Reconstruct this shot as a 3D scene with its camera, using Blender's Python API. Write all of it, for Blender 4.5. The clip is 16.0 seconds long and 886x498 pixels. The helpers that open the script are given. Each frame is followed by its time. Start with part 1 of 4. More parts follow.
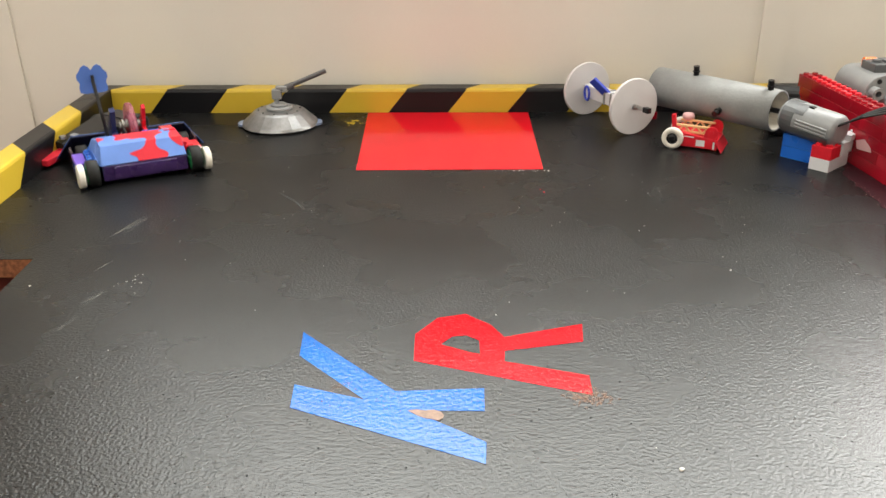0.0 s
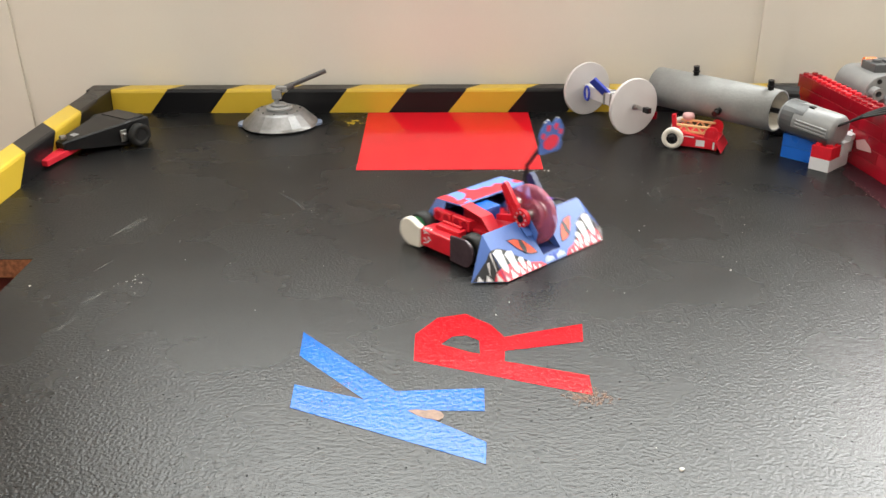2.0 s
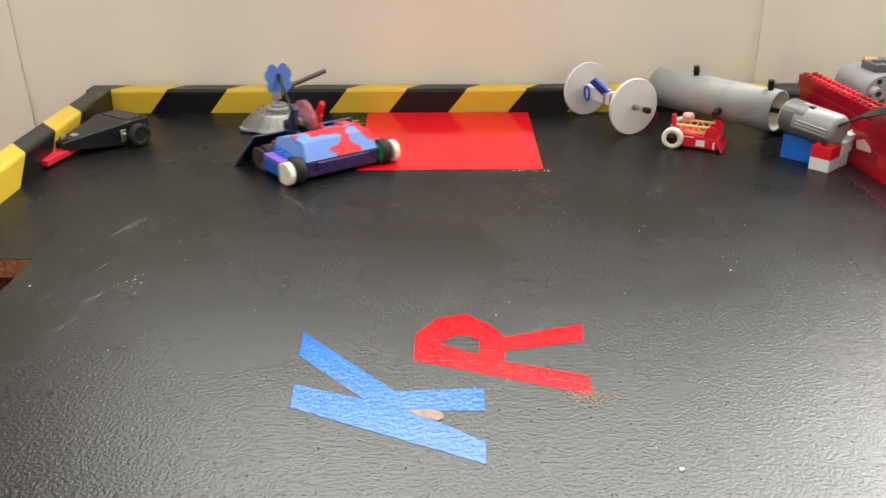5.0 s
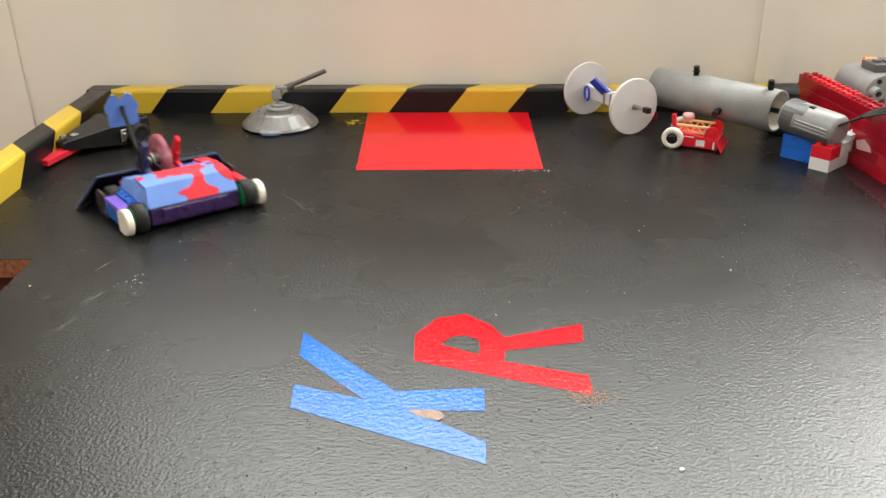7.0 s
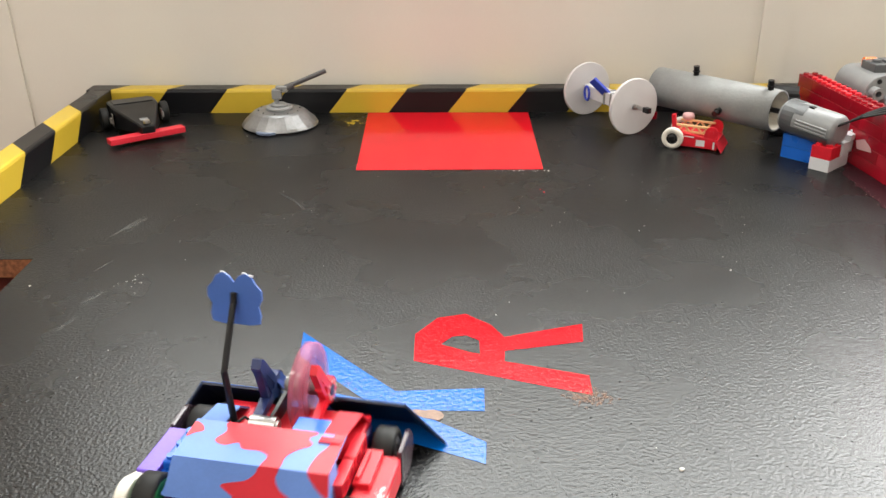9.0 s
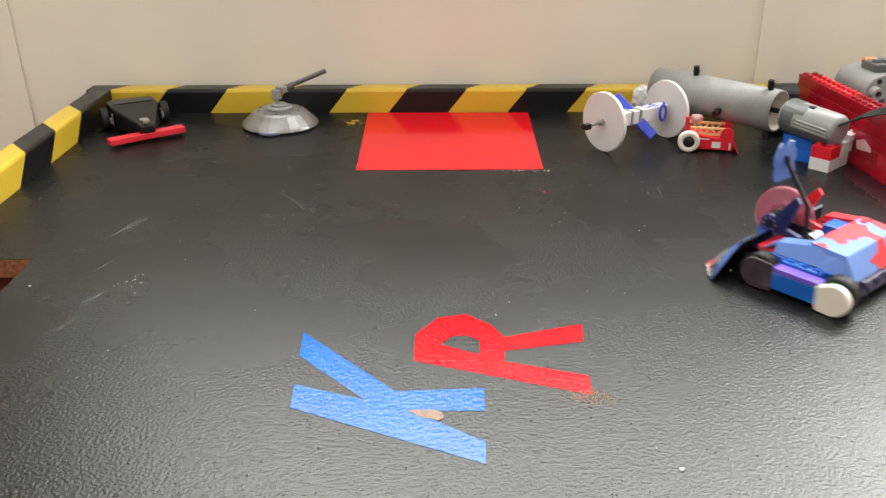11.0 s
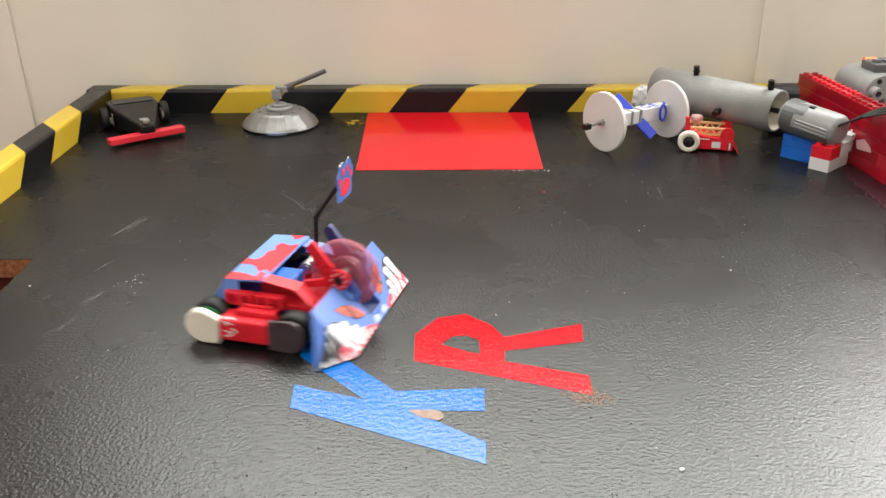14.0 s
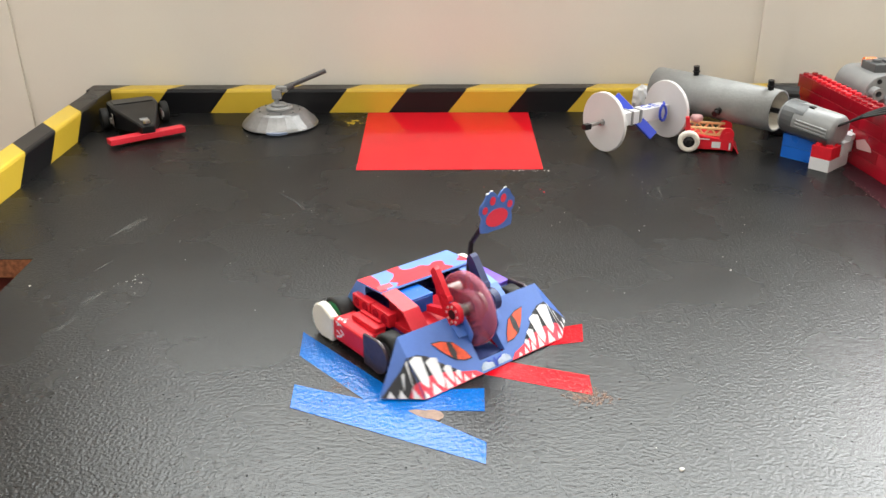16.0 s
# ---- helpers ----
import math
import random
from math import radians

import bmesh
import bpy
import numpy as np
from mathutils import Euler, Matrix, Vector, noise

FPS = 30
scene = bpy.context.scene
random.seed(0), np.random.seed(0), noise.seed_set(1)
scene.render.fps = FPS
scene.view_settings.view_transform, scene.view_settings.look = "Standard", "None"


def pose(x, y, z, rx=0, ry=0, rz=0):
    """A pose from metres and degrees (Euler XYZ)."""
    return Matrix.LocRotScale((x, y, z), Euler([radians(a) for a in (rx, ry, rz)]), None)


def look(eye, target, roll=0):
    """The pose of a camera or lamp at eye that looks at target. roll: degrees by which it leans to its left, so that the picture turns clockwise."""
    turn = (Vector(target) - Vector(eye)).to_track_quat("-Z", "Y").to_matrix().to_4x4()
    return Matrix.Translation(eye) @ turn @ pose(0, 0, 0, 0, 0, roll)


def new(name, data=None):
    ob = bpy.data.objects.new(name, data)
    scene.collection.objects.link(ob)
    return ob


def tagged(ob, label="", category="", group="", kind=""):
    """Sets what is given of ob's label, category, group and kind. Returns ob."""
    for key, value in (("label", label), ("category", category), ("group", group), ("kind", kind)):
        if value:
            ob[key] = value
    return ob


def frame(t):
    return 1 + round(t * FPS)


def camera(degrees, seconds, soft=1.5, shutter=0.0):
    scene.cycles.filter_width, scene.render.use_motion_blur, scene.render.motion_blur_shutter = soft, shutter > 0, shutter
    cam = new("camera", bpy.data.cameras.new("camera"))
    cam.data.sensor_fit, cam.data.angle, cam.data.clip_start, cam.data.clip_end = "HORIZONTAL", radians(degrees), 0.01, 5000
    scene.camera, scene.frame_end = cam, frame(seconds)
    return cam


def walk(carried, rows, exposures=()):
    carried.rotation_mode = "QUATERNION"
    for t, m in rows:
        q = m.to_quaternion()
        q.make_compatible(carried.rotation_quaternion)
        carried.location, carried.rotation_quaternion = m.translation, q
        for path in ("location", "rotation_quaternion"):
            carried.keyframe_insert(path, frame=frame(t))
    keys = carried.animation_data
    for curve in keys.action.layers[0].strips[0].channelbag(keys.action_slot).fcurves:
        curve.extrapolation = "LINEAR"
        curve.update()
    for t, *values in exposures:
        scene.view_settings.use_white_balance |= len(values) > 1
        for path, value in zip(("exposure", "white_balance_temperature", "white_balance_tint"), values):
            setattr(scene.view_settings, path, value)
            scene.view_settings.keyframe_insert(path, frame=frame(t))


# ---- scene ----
# ---- camera ----
cam = camera(53.15, 16.0, shutter=0.45)
EYE = pose(0, 0, 0.225, 65.84, 0, 0) @ pose(0, 0, 0, 0, 0, -0.18)
walk(cam, [(0, EYE), (16, EYE)], exposures=[
    (0, 0.02, 6560, 9.2), (0.6, 0.0, 6540, 9.2), (1.0, 0.05, 6180, 10), (1.5, 0.05, 6260, 10), (2.0, 0.03, 6450, 9.6), (3.0, 0.0, 6450, 9.6), (4.0, 0.03, 6560, 9.2), (8.4, 0.0, 6560, 9.2),
    (9.0, 0.04, 6400, 10), (9.2, 0.04, 6400, 10), (11.3, -0.04, 6560, 9.2), (14.0, 0.0, 6540, 9.2), (14.5, -0.05, 6500, 9.6), (15.0, 0.03, 6160, 9.2), (15.5, 0.03, 6180, 9.0), (16, 0.03, 6300, 9.0)])

# ---- light ----
world = bpy.data.worlds.new("room_light")
scene.world = world
world.use_nodes = True
world.node_tree.nodes["Background"].inputs["Color"].default_value = (1.0, 0.96, 0.92, 1)
world.node_tree.nodes["Background"].inputs["Strength"].default_value = 0.25


def lamp(name, m, size, size_y, watts, colour):
    data = bpy.data.lights.new(name, "AREA")
    data.shape, data.size, data.size_y, data.energy, data.color = "RECTANGLE", size, size_y, watts, colour
    ob = new(name, data)
    ob.matrix_world = m
    return ob


# daylight from a high window above the back wall, and an added fill lamp out of view
lamp("window_light", look((0.51, 0.842, 0.81), (0.51, 0.0, 0.81)), 1.78, 0.94, 48.5, (0.965, 0.99, 0.95))
# extra panel within the first one's area, added to brighten the floor's right-hand sheen
lamp("window_light", look((0.80, 0.838, 0.56), (0.80, 0.0, 0.56)), 0.70, 0.44, 12.0, (1.0, 0.99, 0.97))
# unseen fill, high behind the camera's left, added to brighten wall and robot fronts
lamp("fill_light", look((-0.55, -0.35, 1.55), (0.0, 0.55, 0.0)), 1.5, 1.2, 17.8, (0.985, 0.98, 0.92))

# ---- materials ----


def mat(name, base, rough=0.5, metal=0.0, vary=0.12, scale=60.0, bump=0.05, fine=900.0, coat=0.0, spec=0.5, dirt=None, alpha=1.0):
    """Base colour varied at two scales, roughness varied with it, and a fine relief."""
    m = bpy.data.materials.new(name)
    m.use_nodes = True
    nt = m.node_tree
    n, l = nt.nodes, nt.links
    b = n["Principled BSDF"]
    co = n.new("ShaderNodeTexCoord")
    big = n.new("ShaderNodeTexNoise")
    big.inputs["Scale"].default_value, big.inputs["Detail"].default_value = scale, 4
    small = n.new("ShaderNodeTexNoise")
    small.inputs["Scale"].default_value, small.inputs["Detail"].default_value = fine, 2
    for t in (big, small):
        l.new(co.outputs["Object"], t.inputs["Vector"])
    add = n.new("ShaderNodeMath")
    add.operation = "MULTIPLY_ADD"
    add.inputs[1].default_value = 0.35
    l.new(small.outputs["Fac"], add.inputs[0])
    l.new(big.outputs["Fac"], add.inputs[2])
    ramp = n.new("ShaderNodeValToRGB")
    lo = [c * (1 - vary) for c in base] if dirt is None else dirt
    ramp.color_ramp.elements[0].position, ramp.color_ramp.elements[0].color = 0.42, (*lo, 1)
    ramp.color_ramp.elements[1].position, ramp.color_ramp.elements[1].color = 0.9, (*[min(1, c * (1 + vary)) for c in base], 1)
    l.new(add.outputs[0], ramp.inputs[0])
    l.new(ramp.outputs[0], b.inputs["Base Color"])
    rr = n.new("ShaderNodeMapRange")
    rr.inputs["To Min"].default_value, rr.inputs["To Max"].default_value = max(0.02, rough - 0.08), min(1, rough + 0.08)
    l.new(big.outputs["Fac"], rr.inputs[0])
    l.new(rr.outputs[0], b.inputs["Roughness"])
    b.inputs["Metallic"].default_value = metal
    b.inputs["Coat Weight"].default_value = coat
    b.inputs["Specular IOR Level"].default_value = spec
    b.inputs["Alpha"].default_value = alpha
    if bump:
        bp = n.new("ShaderNodeBump")
        bp.inputs["Strength"].default_value, bp.inputs["Distance"].default_value = bump, 0.0006
        l.new(small.outputs["Fac"], bp.inputs["Height"])
        l.new(bp.outputs[0], b.inputs["Normal"])
    return m


def varied(name, dark, light, rough):
    """Worn plastic whose colour differs from piece to piece."""
    m = mat(name, light, rough, vary=0.2, scale=35, bump=0.03, spec=0.4)
    nt = m.node_tree
    n, l = nt.nodes, nt.links
    info, mix = n.new("ShaderNodeObjectInfo"), n.new("ShaderNodeMixRGB")
    mix.inputs["Color1"].default_value = (*dark, 1)
    l.new(info.outputs["Random"], mix.inputs["Fac"])
    base = n["Principled BSDF"].inputs["Base Color"]
    l.new(base.links[0].from_socket, mix.inputs["Color2"])
    l.new(mix.outputs["Color"], base)
    return m


def painted_floor(name, base, rough, lo, spec=0.5, gloss=0.04, even=0.6, relief=1.0, dust=None, dimple=540):
    """Gloss paint with an orange-peel relief, rolled on a board: used by the black floor and what is taped on it."""
    m = bpy.data.materials.new(name)
    m.use_nodes = True
    nt = m.node_tree
    n, l = nt.nodes, nt.links
    b = n["Principled BSDF"]
    co = n.new("ShaderNodeNewGeometry")
    peel = n.new("ShaderNodeTexNoise")
    peel.inputs["Scale"].default_value, peel.inputs["Detail"].default_value = dimple, 2.5
    grain = n.new("ShaderNodeTexNoise")
    grain.inputs["Scale"].default_value, grain.inputs["Detail"].default_value = 760, 3
    cloud = n.new("ShaderNodeTexNoise")
    cloud.inputs["Scale"].default_value, cloud.inputs["Detail"].default_value = 11, 6
    for t in (peel, grain, cloud):
        l.new(co.outputs["Position"], t.inputs["Vector"])
    ramp = n.new("ShaderNodeValToRGB")
    ramp.color_ramp.elements[0].position, ramp.color_ramp.elements[0].color = 0.35, (*lo, 1)
    ramp.color_ramp.elements[1].position, ramp.color_ramp.elements[1].color = 0.7, (*base, 1)
    l.new(cloud.outputs["Fac"], ramp.inputs[0])
    paint = ramp.outputs[0]
    if dust:
        # fine pale dust and bare specks, thicker in some places than in others
        speck, patchy = n.new("ShaderNodeTexNoise"), n.new("ShaderNodeTexNoise")
        speck.inputs["Scale"].default_value, speck.inputs["Detail"].default_value, speck.inputs["Roughness"].default_value = 420, 4, 0.8
        patchy.inputs["Scale"].default_value, patchy.inputs["Detail"].default_value = 14, 3
        for t in (speck, patchy):
            l.new(co.outputs["Position"], t.inputs["Vector"])
        both_n = n.new("ShaderNodeMath")
        both_n.operation = "MULTIPLY_ADD"
        both_n.inputs[1].default_value = 0.15
        l.new(patchy.outputs["Fac"], both_n.inputs[0])
        l.new(speck.outputs["Fac"], both_n.inputs[2])
        cover = n.new("ShaderNodeMapRange")
        cover.inputs["From Min"].default_value, cover.inputs["From Max"].default_value = 0.56, 0.8
        l.new(both_n.outputs[0], cover.inputs[0])
        mixed = n.new("ShaderNodeMixRGB")
        l.new(cover.outputs[0], mixed.inputs["Fac"])
        l.new(ramp.outputs[0], mixed.inputs["Color1"])
        mixed.inputs["Color2"].default_value = (*dust, 1)
        paint = mixed.outputs["Color"]
    l.new(paint, b.inputs["Base Color"])
    rr = n.new("ShaderNodeMapRange")
    rr.inputs["To Min"].default_value, rr.inputs["To Max"].default_value = max(0.05, rough - 0.04), rough + 0.04
    rr.inputs["From Min"].default_value, rr.inputs["From Max"].default_value = 0.32, 0.68
    l.new(cloud.outputs["Fac"], rr.inputs[0])
    l.new(rr.outputs[0], b.inputs["Roughness"])
    b.inputs["Specular IOR Level"].default_value = spec
    b1 = n.new("ShaderNodeBump")
    b1.inputs["Strength"].default_value, b1.inputs["Distance"].default_value = 0.36 * relief, 0.001
    l.new(peel.outputs["Fac"], b1.inputs["Height"])
    b2 = n.new("ShaderNodeBump")
    b2.inputs["Strength"].default_value, b2.inputs["Distance"].default_value = 0.5 * relief, 0.0004
    l.new(grain.outputs["Fac"], b2.inputs["Height"])
    l.new(b1.outputs[0], b2.inputs["Normal"])
    l.new(b2.outputs[0], b.inputs["Normal"])
    # worn matt paint under a thin even gloss, mixed with the clear paint
    matt, shine, both, mix = n.new("ShaderNodeBsdfDiffuse"), n.new("ShaderNodeBsdfGlossy"), n.new("ShaderNodeAddShader"), n.new("ShaderNodeMixShader")
    l.new(paint, matt.inputs["Color"])
    shine.inputs["Color"].default_value = (gloss, gloss, gloss, 1)
    l.new(rr.outputs[0], shine.inputs["Roughness"])
    l.new(b2.outputs[0], matt.inputs["Normal"])
    l.new(b2.outputs[0], shine.inputs["Normal"])
    l.new(matt.outputs[0], both.inputs[0])
    l.new(shine.outputs[0], both.inputs[1])
    mix.inputs["Fac"].default_value = even
    l.new(b.outputs[0], mix.inputs[1])
    l.new(both.outputs[0], mix.inputs[2])
    l.new(mix.outputs[0], n["Material Output"].inputs["Surface"])
    return m


M = dict(
    floor=painted_floor("black_gloss_paint", (0.0058, 0.0058, 0.0064), 0.275, (0.0034, 0.0034, 0.0038), spec=0.36, gloss=0.065, even=0.5, dust=(0.02, 0.0204, 0.0204)),
    sheet=painted_floor("red_card", (0.56, 0.006, 0.014), 0.12, (0.5, 0.007, 0.014), spec=0.42, gloss=0.016, even=0.35, relief=0.12),
    red_tape=painted_floor("red_tape", (0.48, 0.002, 0.008), 0.07, (0.39, 0.002, 0.008), spec=0.2, gloss=0.026, even=0.95, relief=0.8, dimple=420),
    blue_tape=painted_floor("blue_tape", (0.002, 0.112, 0.42), 0.07, (0.002, 0.08, 0.35), spec=0.42, gloss=0.052, even=0.95, relief=0.8, dimple=420),
    worn=mat("bare_worn_board", (0.23, 0.15, 0.11), 0.6, vary=0.25, scale=300),
    smear=mat("tan_smear", (0.34, 0.2, 0.14), 0.6, alpha=0.3),
    scuff=mat("grey_scuff", (0.2, 0.2, 0.19), 0.6, alpha=0.13),
    crumb=mat("white_crumb", (0.75, 0.73, 0.68), 0.7),
    board=mat("raw_fibreboard", (0.26, 0.1, 0.045), 0.8, vary=0.55, scale=260, bump=0.6, fine=600),
    maroon=mat("maroon_tape", (0.024, 0.004, 0.007), 0.5, spec=0.15, vary=0.3, scale=120, bump=0.4, fine=300),
    pit=mat("dark_red_pit", (0.09, 0.015, 0.01), 0.6),
    yellow=mat("yellow_tape", (0.58, 0.4, 0.035), 0.32, vary=0.06, scale=25, bump=0.08),
    black_tape=mat("black_tape", (0.008, 0.008, 0.0095), 0.3, scale=25, bump=0.12, spec=0.3),
    wall=mat("cream_wall", (0.718, 0.678, 0.62), 0.75, vary=0.035, scale=6, bump=0.04),
    blue=mat("printed_blue_card", (0.068, 0.15, 0.46), 0.36, vary=0.1, scale=45),
    camo=mat("pale_blue_paper", (0.125, 0.235, 0.6), 0.4, vary=0.1, scale=40, spec=0.35),
    red=mat("red_plastic", (0.62, 0.016, 0.03), 0.32, vary=0.14, scale=80, spec=0.3),
    pale_red=mat("red_paper", (0.6, 0.022, 0.04), 0.36, vary=0.08, scale=60, spec=0.35),
    deep_red=mat("worn_red_plastic", (0.3, 0.007, 0.018), 0.2, vary=0.25, scale=30, bump=0.03, spec=0.35),
    wall_red=varied("worn_red_bricks", (0.24, 0.0045, 0.012), (0.32, 0.0065, 0.017), 0.2),
    white=mat("white_paper", (0.67, 0.675, 0.7), 0.45, vary=0.05),
    foam=mat("white_foam_board", (0.62, 0.6, 0.61), 0.6, vary=0.03),
    ivory=mat("ivory_plastic", (0.72, 0.68, 0.61), 0.4, vary=0.07),
    gum=mat("gum_red_ink", (0.72, 0.035, 0.07), 0.4, vary=0.1),
    pale_print=mat("pale_printed_card", (0.33, 0.41, 0.52), 0.4, vary=0.2, scale=300),
    ink=mat("black_ink", (0.012, 0.012, 0.016), 0.4),
    orange=mat("orange_ink", (0.64, 0.065, 0.018), 0.4, vary=0.3, scale=250),
    navy_dark=mat("dark_navy_backing", (0.008, 0.01, 0.035), 0.4),
    navy=mat("navy_card", (0.012, 0.022, 0.1), 0.4),
    indigo=mat("indigo_tape", (0.035, 0.014, 0.085), 0.28, bump=0.25, fine=300),
    purple=mat("purple_plastic", (0.16, 0.08, 0.53), 0.35),
    cobalt=mat("cobalt_plastic", (0.01, 0.12, 0.55), 0.28),
    rubber=mat("black_rubber", (0.008, 0.008, 0.008), 0.6, spec=0.35),
    black=mat("black_plastic", (0.009, 0.009, 0.01), 0.35, spec=0.3),
    grey=mat("dark_grey_plastic", (0.08, 0.075, 0.08), 0.4),
    green=mat("green_plastic", (0.01, 0.2, 0.06), 0.4),
    pink=mat("pink_rubber", (0.5, 0.13, 0.2), 0.45, vary=0.1, scale=60, alpha=0.46),
    steel=mat("brushed_steel", (0.48, 0.465, 0.45), 0.32, metal=1.0),
    dull_steel=mat("dull_steel", (0.22, 0.21, 0.2), 0.35, metal=1.0),
    silver=mat("silver_painted_card", (0.25, 0.25, 0.255), 0.36, metal=0.75, vary=0.25, scale=55, bump=0.2, fine=350),
    tube=mat("grey_painted_tube", (0.25, 0.255, 0.255), 0.52, metal=0.08, vary=0.14, scale=60, bump=0.3, fine=450),
    tube_in=mat("white_tube_inside", (0.7, 0.66, 0.58), 0.5),
    light_grey=mat("light_grey_plastic", (0.24, 0.245, 0.25), 0.32, vary=0.1),
    mid_grey=mat("slate_grey_plastic", (0.085, 0.09, 0.095), 0.32),
    tan=mat("tan_plastic", (0.7, 0.42, 0.2), 0.45),
    orange_plastic=mat("orange_plastic", (0.85, 0.18, 0.02), 0.35),
    plum=mat("dark_plum_tape", (0.055, 0.036, 0.046), 0.25, vary=0.3, scale=90, bump=0.3, fine=350),
    flap=mat("blue_grey_flap", (0.16, 0.2, 0.3), 0.35),
    blue_plastic=mat("royal_blue_plastic", (0.03, 0.06, 0.5), 0.3),
    rose=mat("pale_rose_plastic", (0.62, 0.36, 0.36), 0.5),
    blue_ink=mat("blue_ink", (0.02, 0.05, 0.45), 0.4),
)

# ---- mesh helpers, in millimetres ----
MM = 0.001


def part(name, bm, material, parent=None, label="", smooth=False):
    """Links a bmesh (millimetres) as one mesh object under a thing or a part."""
    bmesh.ops.scale(bm, vec=(MM, MM, MM), verts=bm.verts)
    bmesh.ops.recalc_face_normals(bm, faces=bm.faces)
    me = bpy.data.meshes.new(name)
    bm.to_mesh(me)
    bm.free()
    me.materials.append(material)
    if smooth:
        for p in me.polygons:
            p.use_smooth = len(p.vertices) == 4 and smooth != "all" or smooth == "all"
    ob = new(name, me)
    if parent is not None:
        ob.parent = parent
    if label:
        ob["label"] = label
    return ob


def merged(*bms):
    out = bmesh.new()
    for b in bms:
        me = bpy.data.meshes.new("tmp")
        b.to_mesh(me)
        b.free()
        out.from_mesh(me)
        bpy.data.meshes.remove(me)
    return out


def box(x0, x1, y0, y1, z0, z1, bevel=0.4, seg=2):
    bm = bmesh.new()
    bmesh.ops.create_cube(bm, size=1)
    for v in bm.verts:
        v.co = Vector(((x0 + x1) / 2 + v.co.x * (x1 - x0), (y0 + y1) / 2 + v.co.y * (y1 - y0), (z0 + z1) / 2 + v.co.z * (z1 - z0)))
    if bevel:
        bmesh.ops.bevel(bm, geom=list(bm.edges), offset=bevel, segments=seg, affect="EDGES", profile=0.5)
    return bm


def prism(outline, a, b, axis="z", bevel=0.0):
    """A flat outline (two coordinates) given a thickness from a to b along the axis."""
    def put(p, h):
        return {"x": (h, p[0], p[1]), "y": (p[0], h, p[1]), "z": (p[0], p[1], h)}[axis]
    bm = bmesh.new()
    lo = [bm.verts.new(put(p, a)) for p in outline]
    hi = [bm.verts.new(put(p, b)) for p in outline]
    bm.faces.new(lo)
    bm.faces.new(hi[::-1])
    for i in range(len(lo)):
        j = (i + 1) % len(lo)
        bm.faces.new((lo[j], lo[i], hi[i], hi[j]))
    if bevel:
        bmesh.ops.bevel(bm, geom=list(bm.edges), offset=bevel, segments=1, affect="EDGES")
    return bm


def turned(profile, seg=40, axis="z", centre=(0, 0, 0)):
    """A profile of (radius, height) turned round an axis; open ends stay open where the radius is not 0."""
    bm = bmesh.new()
    rings = []
    for r, h in profile:
        ring = []
        for i in range(seg if r > 1e-6 else 1):
            a = 2 * math.pi * i / seg
            p = (r * math.cos(a), r * math.sin(a), h)
            p = {"z": p, "x": (h, p[0], p[1]), "y": (p[0], h, p[1])}[axis]
            ring.append(bm.verts.new(Vector(p) + Vector(centre)))
        rings.append(ring)
    for a, b in zip(rings, rings[1:]):
        for i in range(seg):
            j = (i + 1) % seg
            vs = [a[i % len(a)], a[j % len(a)], b[j % len(b)], b[i % len(b)]]
            vs = list(dict.fromkeys(vs))
            if len(vs) > 2:
                bm.faces.new(vs)
    return bm


def rod(p, q, r, seg=12, r2=None):
    """A round bar from p to q."""
    p, q = Vector(p), Vector(q)
    bm = turned([(0, 0), (r, 0), (r if r2 is None else r2, (q - p).length), (0, (q - p).length)], seg)
    bm.transform(Matrix.Translation(p) @ (q - p).to_track_quat("Z", "Y").to_matrix().to_4x4())
    return bm


def cable(points, r, seg=8):
    return merged(*[rod(a, b, r, seg) for a, b in zip(points, points[1:])])


def arc(cx, cy, r, a0, a1, n=10, ry=None):
    return [(cx + r * math.cos(radians(a0 + (a1 - a0) * i / n)), cy + (r if ry is None else ry) * math.sin(radians(a0 + (a1 - a0) * i / n))) for i in range(n + 1)]


def wheel_profile(r, w, hub):
    return [(0, -w / 2 + 0.6), (hub, -w / 2 + 0.6), (hub, -w / 2), (r - 1, -w / 2), (r, -w / 2 + 1), (r, w / 2 - 1), (r - 1, w / 2), (hub, w / 2), (hub, w / 2 - 0.6), (0, w / 2 - 0.6)]


def thing(name, label, category, x=0, y=0, z=0, rz=0, group=""):
    ob = new(name)
    ob.empty_display_size = 0.02
    ob.matrix_world = pose(x, y, z, 0, 0, rz)
    return tagged(ob, label, category, group)


# ---- the arena and its room ----


def plan_mesh(name, xs, ys, hole, z0, z1, material):
    """A board with one rectangular hole, cell (1, 1) of a 3 x 3 grid."""
    bm = bmesh.new()
    v = {(i, j, k): bm.verts.new((xs[i], ys[j], (z0, z1)[k])) for i in range(4) for j in range(4) for k in range(2)}
    solid = {(i, j) for i in range(3) for j in range(3)} - {hole}
    for i, j in solid:
        bm.faces.new((v[i, j, 1], v[i + 1, j, 1], v[i + 1, j + 1, 1], v[i, j + 1, 1]))
        bm.faces.new((v[i, j, 0], v[i, j + 1, 0], v[i + 1, j + 1, 0], v[i + 1, j, 0]))
        for di, dj, a, b in ((-1, 0, (i, j), (i, j + 1)), (1, 0, (i + 1, j), (i + 1, j + 1)), (0, -1, (i, j), (i + 1, j)), (0, 1, (i, j + 1), (i + 1, j + 1))):
            if (i + di, j + dj) not in solid:
                bm.faces.new((v[(*a, 0)], v[(*b, 0)], v[(*b, 1)], v[(*a, 1)]))
    return part(name, bm, material)


